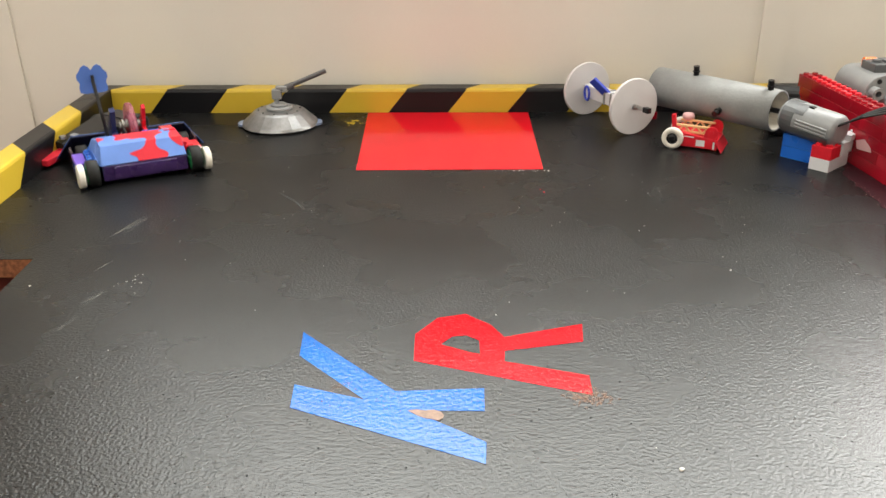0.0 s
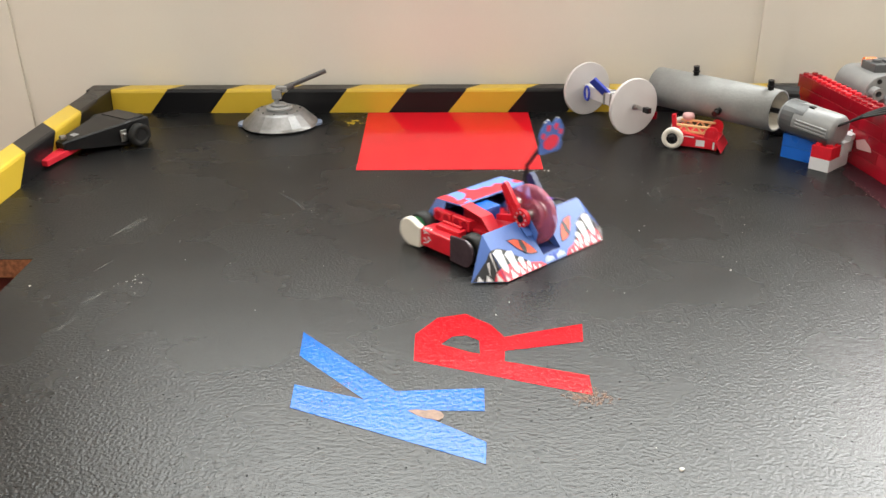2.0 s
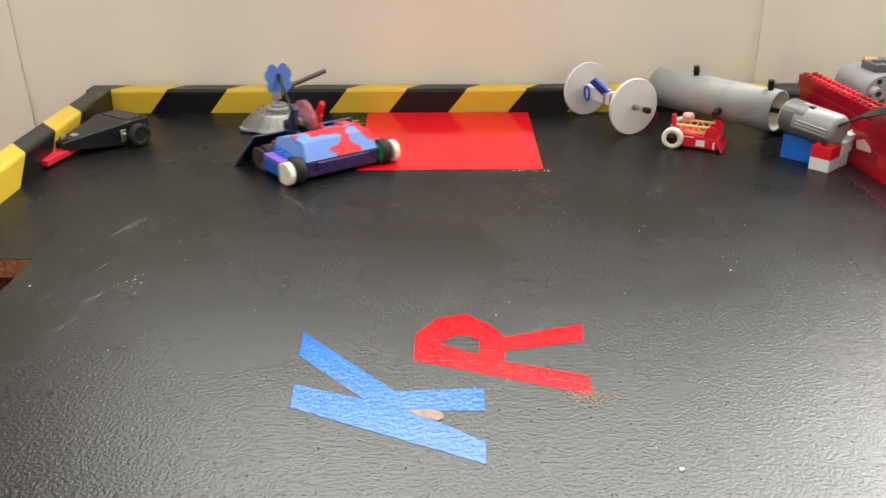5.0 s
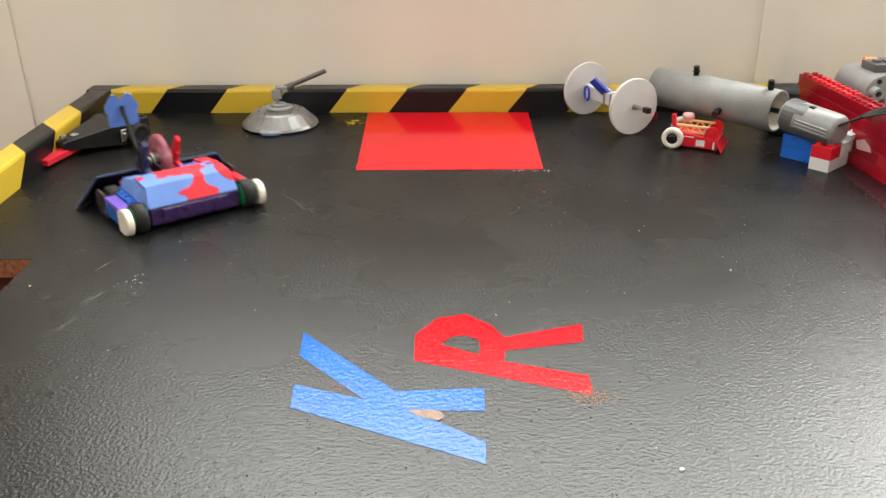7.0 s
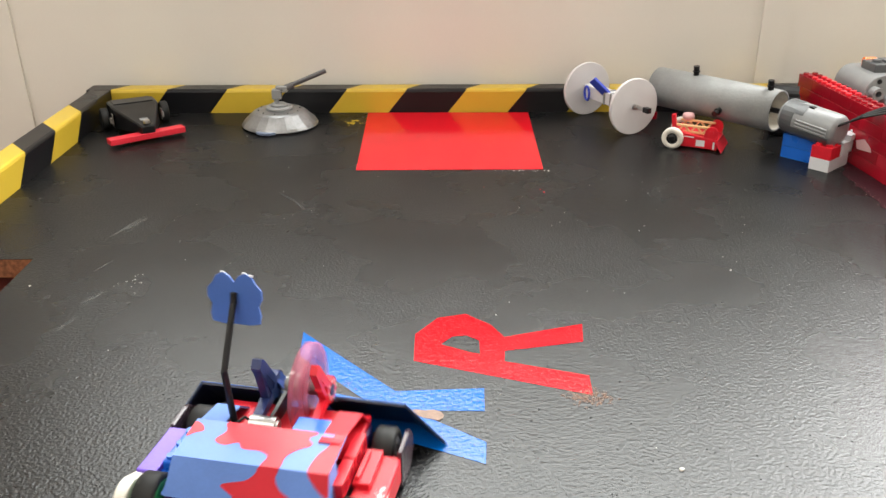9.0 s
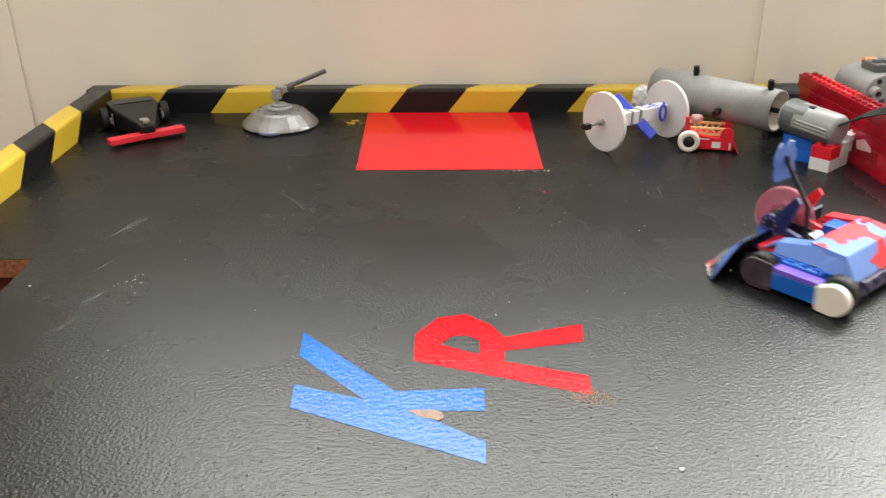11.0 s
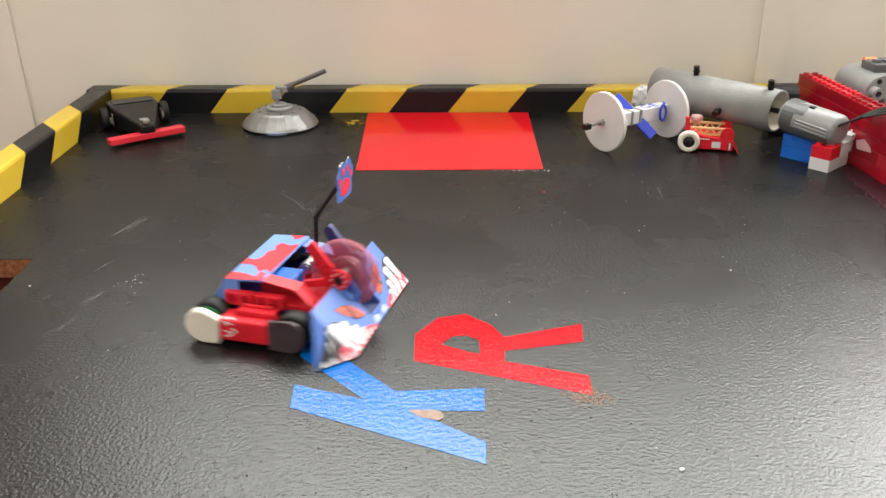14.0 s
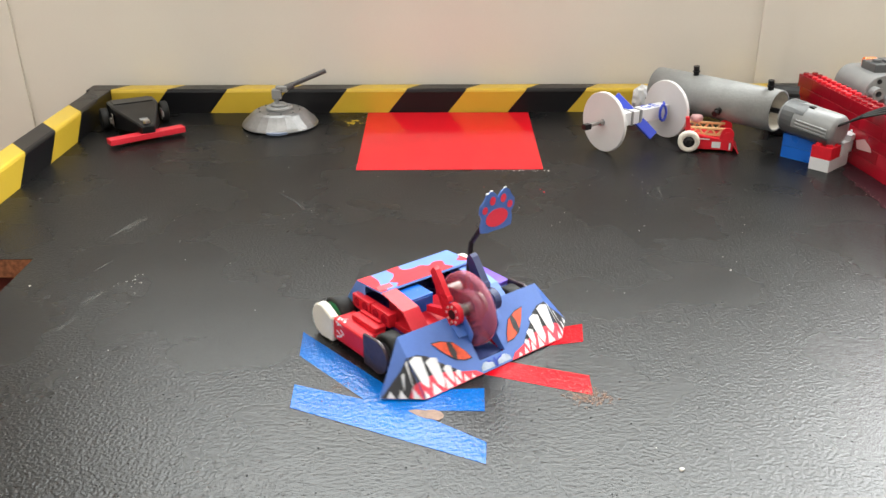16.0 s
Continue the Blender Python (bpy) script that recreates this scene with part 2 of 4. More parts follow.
def build_arena():
    hole_x, hole_y = (-311, -249), (388, 488.5)
    tagged(plan_mesh("floor", (-340, *hole_x, 520), (-250, *hole_y, 847), (1, 1), -0.25, 0, M["floor"]), "black gloss-painted arena floor with a square pit opening", "floor", kind="structure")
    tagged(plan_mesh("floor_board", (-340, -311.3, -248.7, 520), (-250, 387.7, 488.8, 847), (1, 1), -12.5, -0.25, M["board"]), "raw brown fibreboard under the painted arena floor", "floor board", kind="structure")
    pit = thing("pit_box", "dark red box below the pit opening", "pit")
    pit["kind"] = "structure"
    part("pit_bottom", box(-318, -242, 380, 496, -62, -58, 0), M["pit"], pit)
    part("pit_side", box(-318, -242, 492, 496, -58, -12.6, 0), M["pit"], pit)
    part("pit_side", box(-246, -242, 380, 492, -58, -12.6, 0), M["pit"], pit)
    part("pit_side", box(-318, -246, 380, 384, -58, -12.6, 0), M["pit"], pit)
    part("pit_side", box(-318, -314, 384, 492, -58, -12.6, 0), M["pit"], pit)

    # striped kerbs: each stripe is a length of taped beam with slanted ends
    prof = [(0, 0), (0, 19.6), (0.7, 21.4), (2.4, 22.3), (18, 22.4), (19.2, 21.8), (19.6, 20.4), (19.6, 0)]

    def stripe(a, b, slant, along, flip):
        bm = bmesh.new()
        ends = []
        for s in (a, b):
            ring = []
            for d, z in prof:
                u = s + slant * min(z, 21.6) + (1.2 if along == "y" else 0.85) * max(0, d - 2)
                ring.append(bm.verts.new((u, flip + d, z) if along == "x" else (flip - 1.02 * d, u, z)))
            ends.append(ring)
        bm.faces.new(ends[0])
        bm.faces.new(ends[1][::-1])
        for i in range(len(prof)):
            j = (i + 1) % len(prof)
            bm.faces.new((ends[0][i], ends[0][j], ends[1][j], ends[1][i]))
        return bm

    back = thing("kerb_back", "wooden kerb taped in black and yellow hazard stripes", "kerb")
    back["kind"] = "structure"
    cuts = [-276 + 56.2 * i for i in range(-1, 14)]
    for i, (a, b) in enumerate(zip(cuts, cuts[1:])):
        if i == 0:
            a = -311
        part("stripe", stripe(a + 0.15, b - 0.15, 0.81, "x", 817.8) if i else stripe_first(a, b, prof), M["yellow"] if i % 2 == 0 else M["black_tape"], back)
    left = thing("kerb_left", "wooden kerb taped in black and yellow hazard stripes", "kerb")
    left["kind"] = "structure"
    cuts = [613.8 + 56.2 * i for i in range(-15, 4)]
    for i, (a, b) in enumerate(zip(cuts, cuts[1:])):
        part("stripe", stripe(a + 0.15, b - 0.15, 0.9, "y", -311), M["yellow"] if i % 2 == 0 else M["black_tape"], left)
    part("stripe", merged(prism([(-330.8, 803), (-311.2, 782.4), (-311.2, 817.6), (-330.8, 817.6)], 0, 22.2, bevel=0.5), prism([(-334, 817.8), (-311.2, 817.8), (-311.2, 820), (-294.4, 837.4), (-334, 837.4)], 0, 22.2, bevel=0.5)), M["black_tape"], left)

    # the room
    tagged(part("wall_back", box(-1500, 1500, 847.5, 900, -750, 1400, 0), M["wall"]), "plain cream wall behind the arena", "wall", kind="structure")
    for x0, x1, lean in ((-406, -390.5, -0.06), (300, 327, 0.0)):
        tagged(part("trim", prism([(x0 - lean * -120, -120), (x1 - lean * -120, -120), (x1 + lean * 400, 400), (x0 + lean * 400, 400)], 844.5, 847.4, "y"), M["wall"]), "flat cream batten over a wall joint", "batten", kind="structure")
    tagged(part("wall_left", box(-1560, -1500, -2000, 900, -750, 1700, 0), M["wall"]), "plain cream side wall", "wall", kind="structure")
    tagged(part("wall_right", box(1500, 1560, -2000, 900, -750, 1700, 0), M["wall"]), "plain cream side wall", "wall", kind="structure")
    tagged(part("wall_front", box(-1560, 1560, -2060, -2000, -750, 1700, 0), M["wall"]), "plain cream wall facing the arena", "wall", kind="structure")
    tagged(part("ceiling", box(-1560, 1560, -2060, 900, 1700, 1760, 0), M["wall"]), "plain cream ceiling", "ceiling", kind="structure")
    tagged(part("plinth", box(-335, 515, -245, 846, -749.5, -64, 2), M["board"]), "plain brown plinth that carries the arena", "plinth", kind="structure")
    tagged(part("room_floor", box(-1560, 1560, -2060, 900, -790, -750, 0), M["board"]), "brown floor of the room", "floor", kind="structure")


def stripe_first(a, b, prof):
    """The first stripe starts square in the corner."""
    bm = bmesh.new()
    ends = [[bm.verts.new((s + k * min(z, 21.6) + 0.85 * max(0, d - 2), 817.8 + d, z)) for d, z in prof] for s, k in ((a, 0.0), (b - 0.15, 0.81))]
    bm.faces.new(ends[0])
    bm.faces.new(ends[1][::-1])
    for i in range(len(prof)):
        j = (i + 1) % len(prof)
        bm.faces.new((ends[0][i], ends[0][j], ends[1][j], ends[1][i]))
    return bm


build_arena()


def flat(outlines, z0=0.05, z1=0.35):
    return merged(*[prism(o, z0, z1) for o in outlines])


def build_markings():
    tagged(part("red_sheet", flat([[(-70.3, 816.5), (80.8, 816), (78, 651.8), (-67.2, 650.6)]]), M["sheet"]), "bright red square of glossy card taped to the floor", "floor sheet")
    k = [[(-71.9, 397.9), (-70.4, 374.4), (-35.6, 336), (-16, 330), (-21.9, 342.7)],
         [(-69, 348.7), (-68.2, 329.9), (17, 289.8), (17.9, 304.3), (-14.4, 327.5), (-24, 337), (-35.6, 336)],
         [(-21.9, 342.7), (-30, 338), (-14.4, 327.5), (18.2, 326.8), (18.7, 344.9)]]
    lk = thing("letter_k", "large letter K cut from blue tape, stuck to the floor", "tape letter")
    for i, o in enumerate(k):
        part("tape_strip", prism(o, 0.01, 0.12 + 0.04 * i), M["blue_tape"], lk)
    bowl_out = [(-14.3, 395.2), (-2.8, 412.5), (12.2, 416.8), (18, 411), (24.6, 405), (31.1, 392), (29.6, 368.5), (20, 368)]
    bowl_in = [(-1.3, 384.8), (4.5, 392.7), (11.7, 393.8), (18.1, 388.7), (18.1, 375.4), (14, 376.8)]
    bm = bmesh.new()
    rings = []
    for z in (0.01, 0.16):
        rings.append(([bm.verts.new((*p, z)) for p in [(-14.4, 369.3)] + bowl_out[:-1]], [bm.verts.new((*p, z)) for p in bowl_in]))
    (ao, ai), (bo, bi) = rings
    fill = [e for ring in (bo, bi) for e in [bm.edges.new((ring[i], ring[(i + 1) % len(ring)])) for i in range(len(ring))]]
    bmesh.ops.triangle_fill(bm, use_beauty=True, edges=fill)
    for lo, hi in ((ao, bo), (ai, bi)):
        for i in range(len(lo)):
            j = (i + 1) % len(lo)
            bm.faces.new((lo[i], lo[j], hi[j], hi[i]))
    stem = prism([(-14.3, 372), (-14.4, 369.3), (67.9, 339), (68.6, 355.6), (29.6, 368.5), (18.1, 375.4), (2, 376)], 0.01, 0.12)
    leg = prism([(31.1, 392), (28, 386), (29, 378), (70.3, 387.2), (72.4, 405.3)], 0.01, 0.2)
    lr = thing("letter_r", "large letter R cut from red tape, worn at one end", "tape letter")
    part("bowl", bm, M["red_tape"], lr)
    part("tape_strip", stem, M["red_tape"], lr)
    part("tape_strip", leg, M["red_tape"], lr)
    # chips worn out of the tape, most of them at its edges
    wear = random.Random(9)
    chips = []
    stem_line = [(-14.4, 369.3), (67.9, 339), (68.6, 355.6), (29.6, 368.5)]
    leg_line = [(29, 378), (70.3, 387.2), (72.4, 405.3), (31.1, 392)]
    for line, count in [(o, 46) for o in k] + [(bowl_out[:-1], 40), (bowl_in, 30), (stem_line, 90), (leg_line, 50)]:
        cx, cy = sum(p[0] for p in line) / len(line), sum(p[1] for p in line) / len(line)
        for _ in range(count):
            n = wear.randrange(len(line))
            (x0, y0), (x1, y1) = line[n], line[(n + 1) % len(line)]
            f, g = wear.random(), wear.random() ** 3 * 0.7
            x, y, s = x0 + (x1 - x0) * f, y0 + (y1 - y0) * f, wear.uniform(0.08, 0.34)
            x, y = x + (cx - x) * g, y + (cy - y) * g
            chips.append([(x + s * wear.uniform(0.5, 1.6) * math.cos(a), y + s * wear.uniform(0.5, 1.3) * math.sin(a)) for a in (0.2, 1.3, 2.5, 3.8, 5.1)])
    tagged(part("tape_chips", flat(chips, 0.02, 0.26), M["rubber"]), "small dark chips worn out of the tape letters", "worn patch", kind="stuff")
    grit = []
    for _ in range(260):
        x, y, s = wear.uniform(-190, 200), 262 + 170 * wear.random() ** 1.4, wear.uniform(0.14, 0.5)
        grit.append([(x + s * wear.uniform(0.5, 1.6) * math.cos(a), y + s * wear.uniform(0.5, 1.3) * math.sin(a)) for a in (0.2, 1.3, 2.5, 3.8, 5.1)])
    tagged(part("grit", flat(grit, 0.0, 0.2), M["rubber"]), "dark grit scattered on the black floor", "debris", kind="stuff")
    # bare patches where the paint has come off
    patch = [(-15.8, 327.3), (-12, 328.0), (-8, 327.2), (-4, 327.8), (-1.2, 326.2), (0.2, 323.8), (-0.2, 321.4), (-2, 319.9), (-5, 320.6), (-8.6, 321.6), (-12.4, 324.2)]
    tagged(part("bare_patch", flat([patch], 0.01, 0.3), M["worn"]), "bare tan patch worn through the paint", "worn patch")
    rng = random.Random(4)
    bits = []
    for _ in range(190):
        x, y, s = 66 + rng.gauss(0, 5.5), 338 + rng.gauss(0, 3.2), rng.uniform(0.2, 0.85)
        bits.append([(x + s * rng.uniform(0.6, 1.4) * math.cos(a), y + s * rng.uniform(0.4, 1) * math.sin(a)) for a in (0.2, 1.3, 2.5, 3.8, 5.1)])
    for _ in range(70):
        x, y, s = -47 + rng.gauss(0, 5), 348 + rng.gauss(0, 3.4), rng.uniform(0.15, 0.5)
        bits.append([(x + s * rng.uniform(0.6, 1.4) * math.cos(a), y + s * rng.uniform(0.4, 1) * math.sin(a)) for a in (0.2, 1.3, 2.5, 3.8, 5.1)])
    tagged(part("worn_paint", flat(bits, 0.01, 0.22), M["smear"]), "small tan flecks of worn paint", "worn patch", kind="stuff")


build_markings()

# ---- the battling robot with the painted monster face ----


def on_plate(u, v, lift=0.0):
    """A point of the sloping face plate: u millimetres across, v from 0 at the floor edge to 1 at the top edge."""
    u *= 1.035
    a, b = Vector((u, 30.8, 0.6)), Vector((u, 9.8, 23.5))
    n = Vector((0, 22.9, 21.0)).normalized()
    return a.lerp(b, v) + n * lift


def on_wing(side, u, v, lift=0.0):
    """A point of a side wing: u from 0 at the plate to 1 at the outer tip, v from 0 at the floor to 1 at the top."""
    k1, k3, k5 = Vector((side * 43.7, 30.8, 0.6)), Vector((side * 59.6, 17.4, 0.8)), Vector((side * 43.7, 9.8, 23.5))
    n = (k3 - k1).cross(k5 - k1) * side
    if n.y < 0:
        n = -n
    return k1.lerp(k3, u).lerp(k5, v) + n.normalized() * lift


def patch(points, thick_dir):
    """A thin printed patch: an outline of 3D points thickened along a direction."""
    bm = bmesh.new()
    a = [bm.verts.new(p) for p in points]
    b = [bm.verts.new(p + thick_dir) for p in points]
    bm.faces.new(a)
    bm.faces.new(b[::-1])
    for i in range(len(a)):
        j = (i + 1) % len(a)
        bm.faces.new((a[i], a[j], b[j], b[i]))
    return bm


N_PLATE = Vector((0, 22.9, 21.0)).normalized()


def printed(polys, lift, thick=0.12):
    return merged(*[patch([on_plate(u, v, lift) for u, v in p], N_PLATE * thick) for p in polys])


def rounded(points, n=4):
    """A smooth closed outline through a few corners."""
    out, k = [], len(points)
    for i in range(k):
        p0, p1, p2, p3 = [Vector(points[(i + d) % k]) for d in (-1, 0, 1, 2)]
        for j in range(n):
            t = j / n
            out.append(tuple(0.5 * (2 * p1 + (p2 - p0) * t + (2 * p0 - 5 * p1 + 4 * p2 - p3) * t * t + (3 * p1 - p0 - 3 * p2 + p3) * t ** 3)))
    return out


def wheel(name, parent, x, y, z, r, w, hub_material, tyre_label=""):
    hub = new(name)
    hub.empty_display_size = 0.01
    hub.parent = parent
    hub.matrix_basis = pose(x * MM, y * MM, z * MM)
    k = 0.8 if hub_material == M["green"] else 0.6
    part("tyre", turned(wheel_profile(r, w, r * k), 28, "x"), M["rubber"], hub, smooth=True)
    rim = [turned([(0, -w / 2 - 0.1), (r * (k - 0.04), -w / 2 - 0.1), (r * k, -w / 2 + 0.4), (r * k, w / 2 - 0.4), (r * (k - 0.04), w / 2 + 0.1), (0, w / 2 + 0.1)], 20, "x")]
    for i in range(3):
        a = radians(120 * i + 20)
        rim.append(rod((-w / 2 - 0.7, math.cos(a) * r * 0.3, math.sin(a) * r * 0.3), (w / 2 + 0.7, math.cos(a) * r * 0.3, math.sin(a) * r * 0.3), r * 0.12, 8))
    part("rim", merged(*rim), hub_material, hub)
    return hub


def build_monster():
    r = thing("battle_robot", "small battle robot with painted monster face, paw flag and spinning disc", "robot")
    # sloping face plate with a slot for the disc
    slot_v = 0.2
    halves, flaps = [], []
    for s in (-1, 1):
        quad = [on_plate(s * u, v) for u, v in ((7.6, slot_v), (42.2, slot_v), (42.2, 1), (14.2, 1), (14.2, 0.86), (7.6, 0.86))]
        halves.append(patch(quad, -N_PLATE * 0.35))
        k = [on_wing(s, 0, 0), on_wing(s, 1, 0), on_wing(s, 0, 1)]
        halves.append(patch(k, Vector((-s * 0.17, -0.22, -0.1))))
        # folded flap beside the slot
        flaps.append(patch([on_plate(s * 7.6, 0.2), on_plate(s * 7.6, 0.85), on_plate(s * 7.6, 0.85) + Vector((0, -4, -8)), on_plate(s * 7.6, 0.2) + Vector((0, -4, -1))], Vector((s * 0.6, 0, 0))))
        flaps.append(patch([on_plate(s * 7.8, 0.86, 0.1), on_plate(s * 14, 0.86, 0.1), on_plate(s * 13.7, 0.64, 1.1), on_plate(s * 7.3, 0.62, 1.1)], N_PLATE * 0.5))
        tip = on_plate(s * 7.6, 1.0)
        flaps.append(patch([on_plate(s * 7.6, 0.5, 0.2), on_plate(s * 7.6, 0.86, 0.2), tip + Vector((s * 3.6, -1.0, 7.0)), tip + Vector((s * 2.2, 4.5, 6.0)), on_plate(s * 7.6, 0.6, 5.0)], Vector((s * 0.5, 0, 0))))
    halves.append(patch([on_plate(-42.2, 0), on_plate(42.2, 0), on_plate(42.2, slot_v), on_plate(-42.2, slot_v)], -N_PLATE * 0.35))
    face = part("face_plate", merged(*halves), M["blue"], r, "blue printed card face plate with eyes and teeth")
    for f in flaps:
        part("flap", f, M["blue"], face)
    part("lining", merged(patch([on_plate(-42, 0.01, -0.4), on_plate(42, 0.01, -0.4), on_plate(42, 0.2, -0.4), on_plate(-42, 0.2, -0.4)], -N_PLATE * 0.8),
                          *[patch([on_plate(s * 7.8, 0.2, -0.4), on_plate(s * 42, 0.2, -0.4), on_plate(s * 42, 0.99, -0.4), on_plate(s * 14.4, 0.99, -0.4), on_plate(s * 14.4, 0.85, -0.4), on_plate(s * 7.8, 0.85, -0.4)], -N_PLATE * 0.8) for s in (-1, 1)],
                          *[patch([on_wing(s, u, v, -0.4) for u, v in ((0, 0.01), (0.98, 0.01), (0, 0.98))], Vector((-s * 0.4, -0.55, -0.25))) for s in (-1, 1)],
                          box(-7.4, 7.4, 8, 24.5, 1.0, 2.0, 0)), M["navy_dark"], face, "dark navy backing behind the card")
    part("slot_floor", patch([Vector((-7.4, 25.4, 4.6)), Vector((7.4, 25.4, 4.6)), Vector((7.4, 9.6, 6.5)), Vector((-7.4, 9.6, 6.5))], Vector((0, 0, -0.6))), M["navy"], face, "navy card in the slot")
    # mouth: black corners, red gums, white teeth
    for s in (-1, 1):
        part("mouth_corner", merged(printed([[(s * 42.1, 0.0), (s * 42.1, 0.66), (s * 37, 0.65), (s * 32.4, 0.57), (s * 28, 0.42), (s * 21, 0.22), (s * 16, 0.0)]], 0.05),
                                    patch([on_wing(s, u, v, 0.05) for u, v in ((0.02, 0), (0.98, 0.01), (0.5, 0.45), (0.02, 0.66))], N_PLATE * 0.1)), M["ink"], face)
        part("gum", merged(printed([[(s * 42.0, 0.0), (s * 42.0, 0.27), (s * 34, 0.29), (s * 27, 0.25), (s * 20, 0.17), (s * 12, 0.09), (s * 9, 0.0)]], 0.2),
                           patch([on_wing(s, u, v, 0.2) for u, v in ((0.02, 0.0), (0.34, 0.02), (0.22, 0.18), (0.02, 0.27))], N_PLATE * 0.1)), M["gum"], face)
        upper = [(38.9, 6.6, 0.64, 0.13), (31.6, 6.2, 0.54, 0.04), (25.6, 4.2, 0.35, 0.05), (21.3, 3.0, 0.22, 0.03)]
        lower = [(41.0, 2.4, 0.0, 0.13), (35.4, 4.4, 0.0, 0.2), (28.4, 3.4, 0.0, 0.2), (23.4, 2.6, 0.0, 0.16), (18.6, 2.4, 0.0, 0.12), (14.6, 2.2, 0.0, 0.08)]
        for x, w, v0, v1 in upper:
            part("tooth", printed([[(s * (x - w / 2), v0 - 0.04), (s * x, v0), (s * (x + w / 2), v0 - 0.04), (s * (x + w * 0.28), v1 + 0.1), (s * (x - w * 0.08), v1), (s * (x - w * 0.34), v1 + 0.12)]], 0.34), M["white"], face)
        for x, w, v0, v1 in lower:
            part("tooth", printed([[(s * (x - w / 2), v0 + 0.01), (s * (x + w / 2), v0 + 0.01), (s * (x + w * 0.1), v1)]], 0.36), M["white"], face)
        for u, w, h in ((0.16, 0.14, 0.62), (0.42, 0.12, 0.42)):
            part("tooth", patch([on_wing(s, a, b, 0.34) for a, b in ((u - w / 2, h), (u + w / 2, h * 0.92), (u + w * 0.2, 0.12))], N_PLATE * 0.1), M["white"], face)
        for u in (0.18, 0.5, 0.76):
            part("tooth", patch([on_wing(s, a, b, 0.36) for a, b in ((u - 0.1, 0.01), (u + 0.08, 0.01), (u + 0.04, 0.2 - 0.1 * u))], N_PLATE * 0.1), M["white"], face)
        # eye
        eye = [(s * 28.2, 0.73), (s * 23, 0.71), (s * 17, 0.62), (s * 12.6, 0.42), (s * 10.8, 0.28), (s * 15, 0.29), (s * 20, 0.37), (s * 24.5, 0.54)]
        part("eye_outline", printed([eye], 0.2), M["ink"], face)
        inner = [((u - s * 19) * 0.93 + s * 19, (v - 0.5) * 0.91 + 0.5) for u, v in eye]
        part("eye", printed([inner], 0.34), M["orange"], face)
        part("pupil", printed([[(s * 20.2, 0.66), (s * 18.2, 0.62), (s * 17.6, 0.46), (s * 18.8, 0.34), (s * 20.6, 0.4), (s * 21, 0.54)]], 0.48), M["ink"], face)
        part("nose", printed([[(s * 1.2, 0.03), (s * 1.4, 0.09), (s * 3.4, 0.145), (s * 6.4, 0.15), (s * 8.6, 0.1), (s * 9, 0.03)]], 0.2), M["pale_print"], face)
    part("nose_line", printed([[(-0.3, 0.17), (0.3, 0.17), (0.5, 0.01), (-0.5, 0.01)], [(-0.3, 0.1), (-4.5, 0.17), (-4.3, 0.13)], [(0.3, 0.1), (4.5, 0.17), (4.3, 0.13)]], 0.34), M["blue_ink"], face)

    # chassis
    part("chassis", merged(box(-31, 31, -51.5, 6, 3.2, 14.6, 0.8), box(-23, 23, -52.6, -51, 4.5, 13.6, 0.6), *[rod((x, -51, 9), (x, -53.4, 9), 2.4, 14) for x in (-16, -6, 6, 16)]), M["indigo"], r, "dark indigo taped chassis")
    part("deck", box(-30, 30, -22, 8, 14.5, 17.5, 0.5), M["red"], r, "red plastic deck")
    # camouflage cover: folded paper with a rear slope and a flat top
    sec = [(-51.3, 15.2), (-43.6, 27.6), (-22.6, 29.0), (-22.0, 28.2), (-43.0, 26.7), (-50, 14.4)]
    cover = prism(sec, -30.8, 30.8, "x")
    for v in cover.verts:
        if v.co.z > 20:
            v.co.x *= 0.955
    part("cover", merged(cover, patch([Vector((-30.6, -50.5, 14.8)), Vector((-29.4, -43.4, 27)), Vector((-29.4, -25.8, 28.2)), Vector((-30.6, -25.4, 15))], Vector((0.5, 0, 0))),
                         patch([Vector((30.6, -50.5, 14.8)), Vector((29.4, -43.4, 27)), Vector((29.4, -36, 27.5)), Vector((30.6, -36, 15))], Vector((-0.5, 0, 0)))), M["camo"], r, "folded paper cover in blue and red camouflage")
    lo, mid, hi = (-51.3, 15.2), (-43.6, 27.6), (-22.6, 29.0)

    def on_cover(x, v):
        p, q, k, n = (lo, mid, v, Vector((0, -0.85, 0.53))) if v <= 1 else (mid, hi, v - 1, Vector((0, -0.066, 0.998)))
        return Vector((x * (1 - 0.045 * min(1, v)), p[0] + (q[0] - p[0]) * k, p[1] + (q[1] - p[1]) * k)) + n * 0.06, n
    for shape in ([(-17, 2.0), (0, 2.0), (19, 2.0), (17, 1.82), (19.5, 1.66), (15, 1.5), (11.8, 1.3), (11.5, 1.0), (8, 1.0), (4, 1.0), (5, 1.24), (1, 1.36), (-6, 1.36), (-9, 1.5), (-14, 1.4), (-18.5, 1.5), (-16, 1.75)],
                  [(4, 1.0), (8, 1.0), (11.5, 1.0), (10.4, 0.76), (12.4, 0.5), (17.5, 0.26), (16, 0.0), (6, 0.0), (-4, 0.0), (-5, 0.2), (-10, 0.42), (-7, 0.52), (-1, 0.62), (2.4, 0.8)],
                  [(30.7, 2.0), (26.5, 2.0), (26, 1.7), (23.2, 1.4), (22.4, 1.0), (27, 1.0), (30.7, 1.0), (30.7, 1.5)], [(22.4, 1.0), (26, 1.0), (30.7, 1.0), (30.7, 0.75), (30.7, 0.5), (28.6, 0.48), (24.6, 0.74)],
                  [(-30.7, 1.9), (-27, 1.84), (-25.2, 1.7), (-28, 1.62), (-30.7, 1.52)]):
        top = sum(v for x, v in shape) / len(shape) > 1
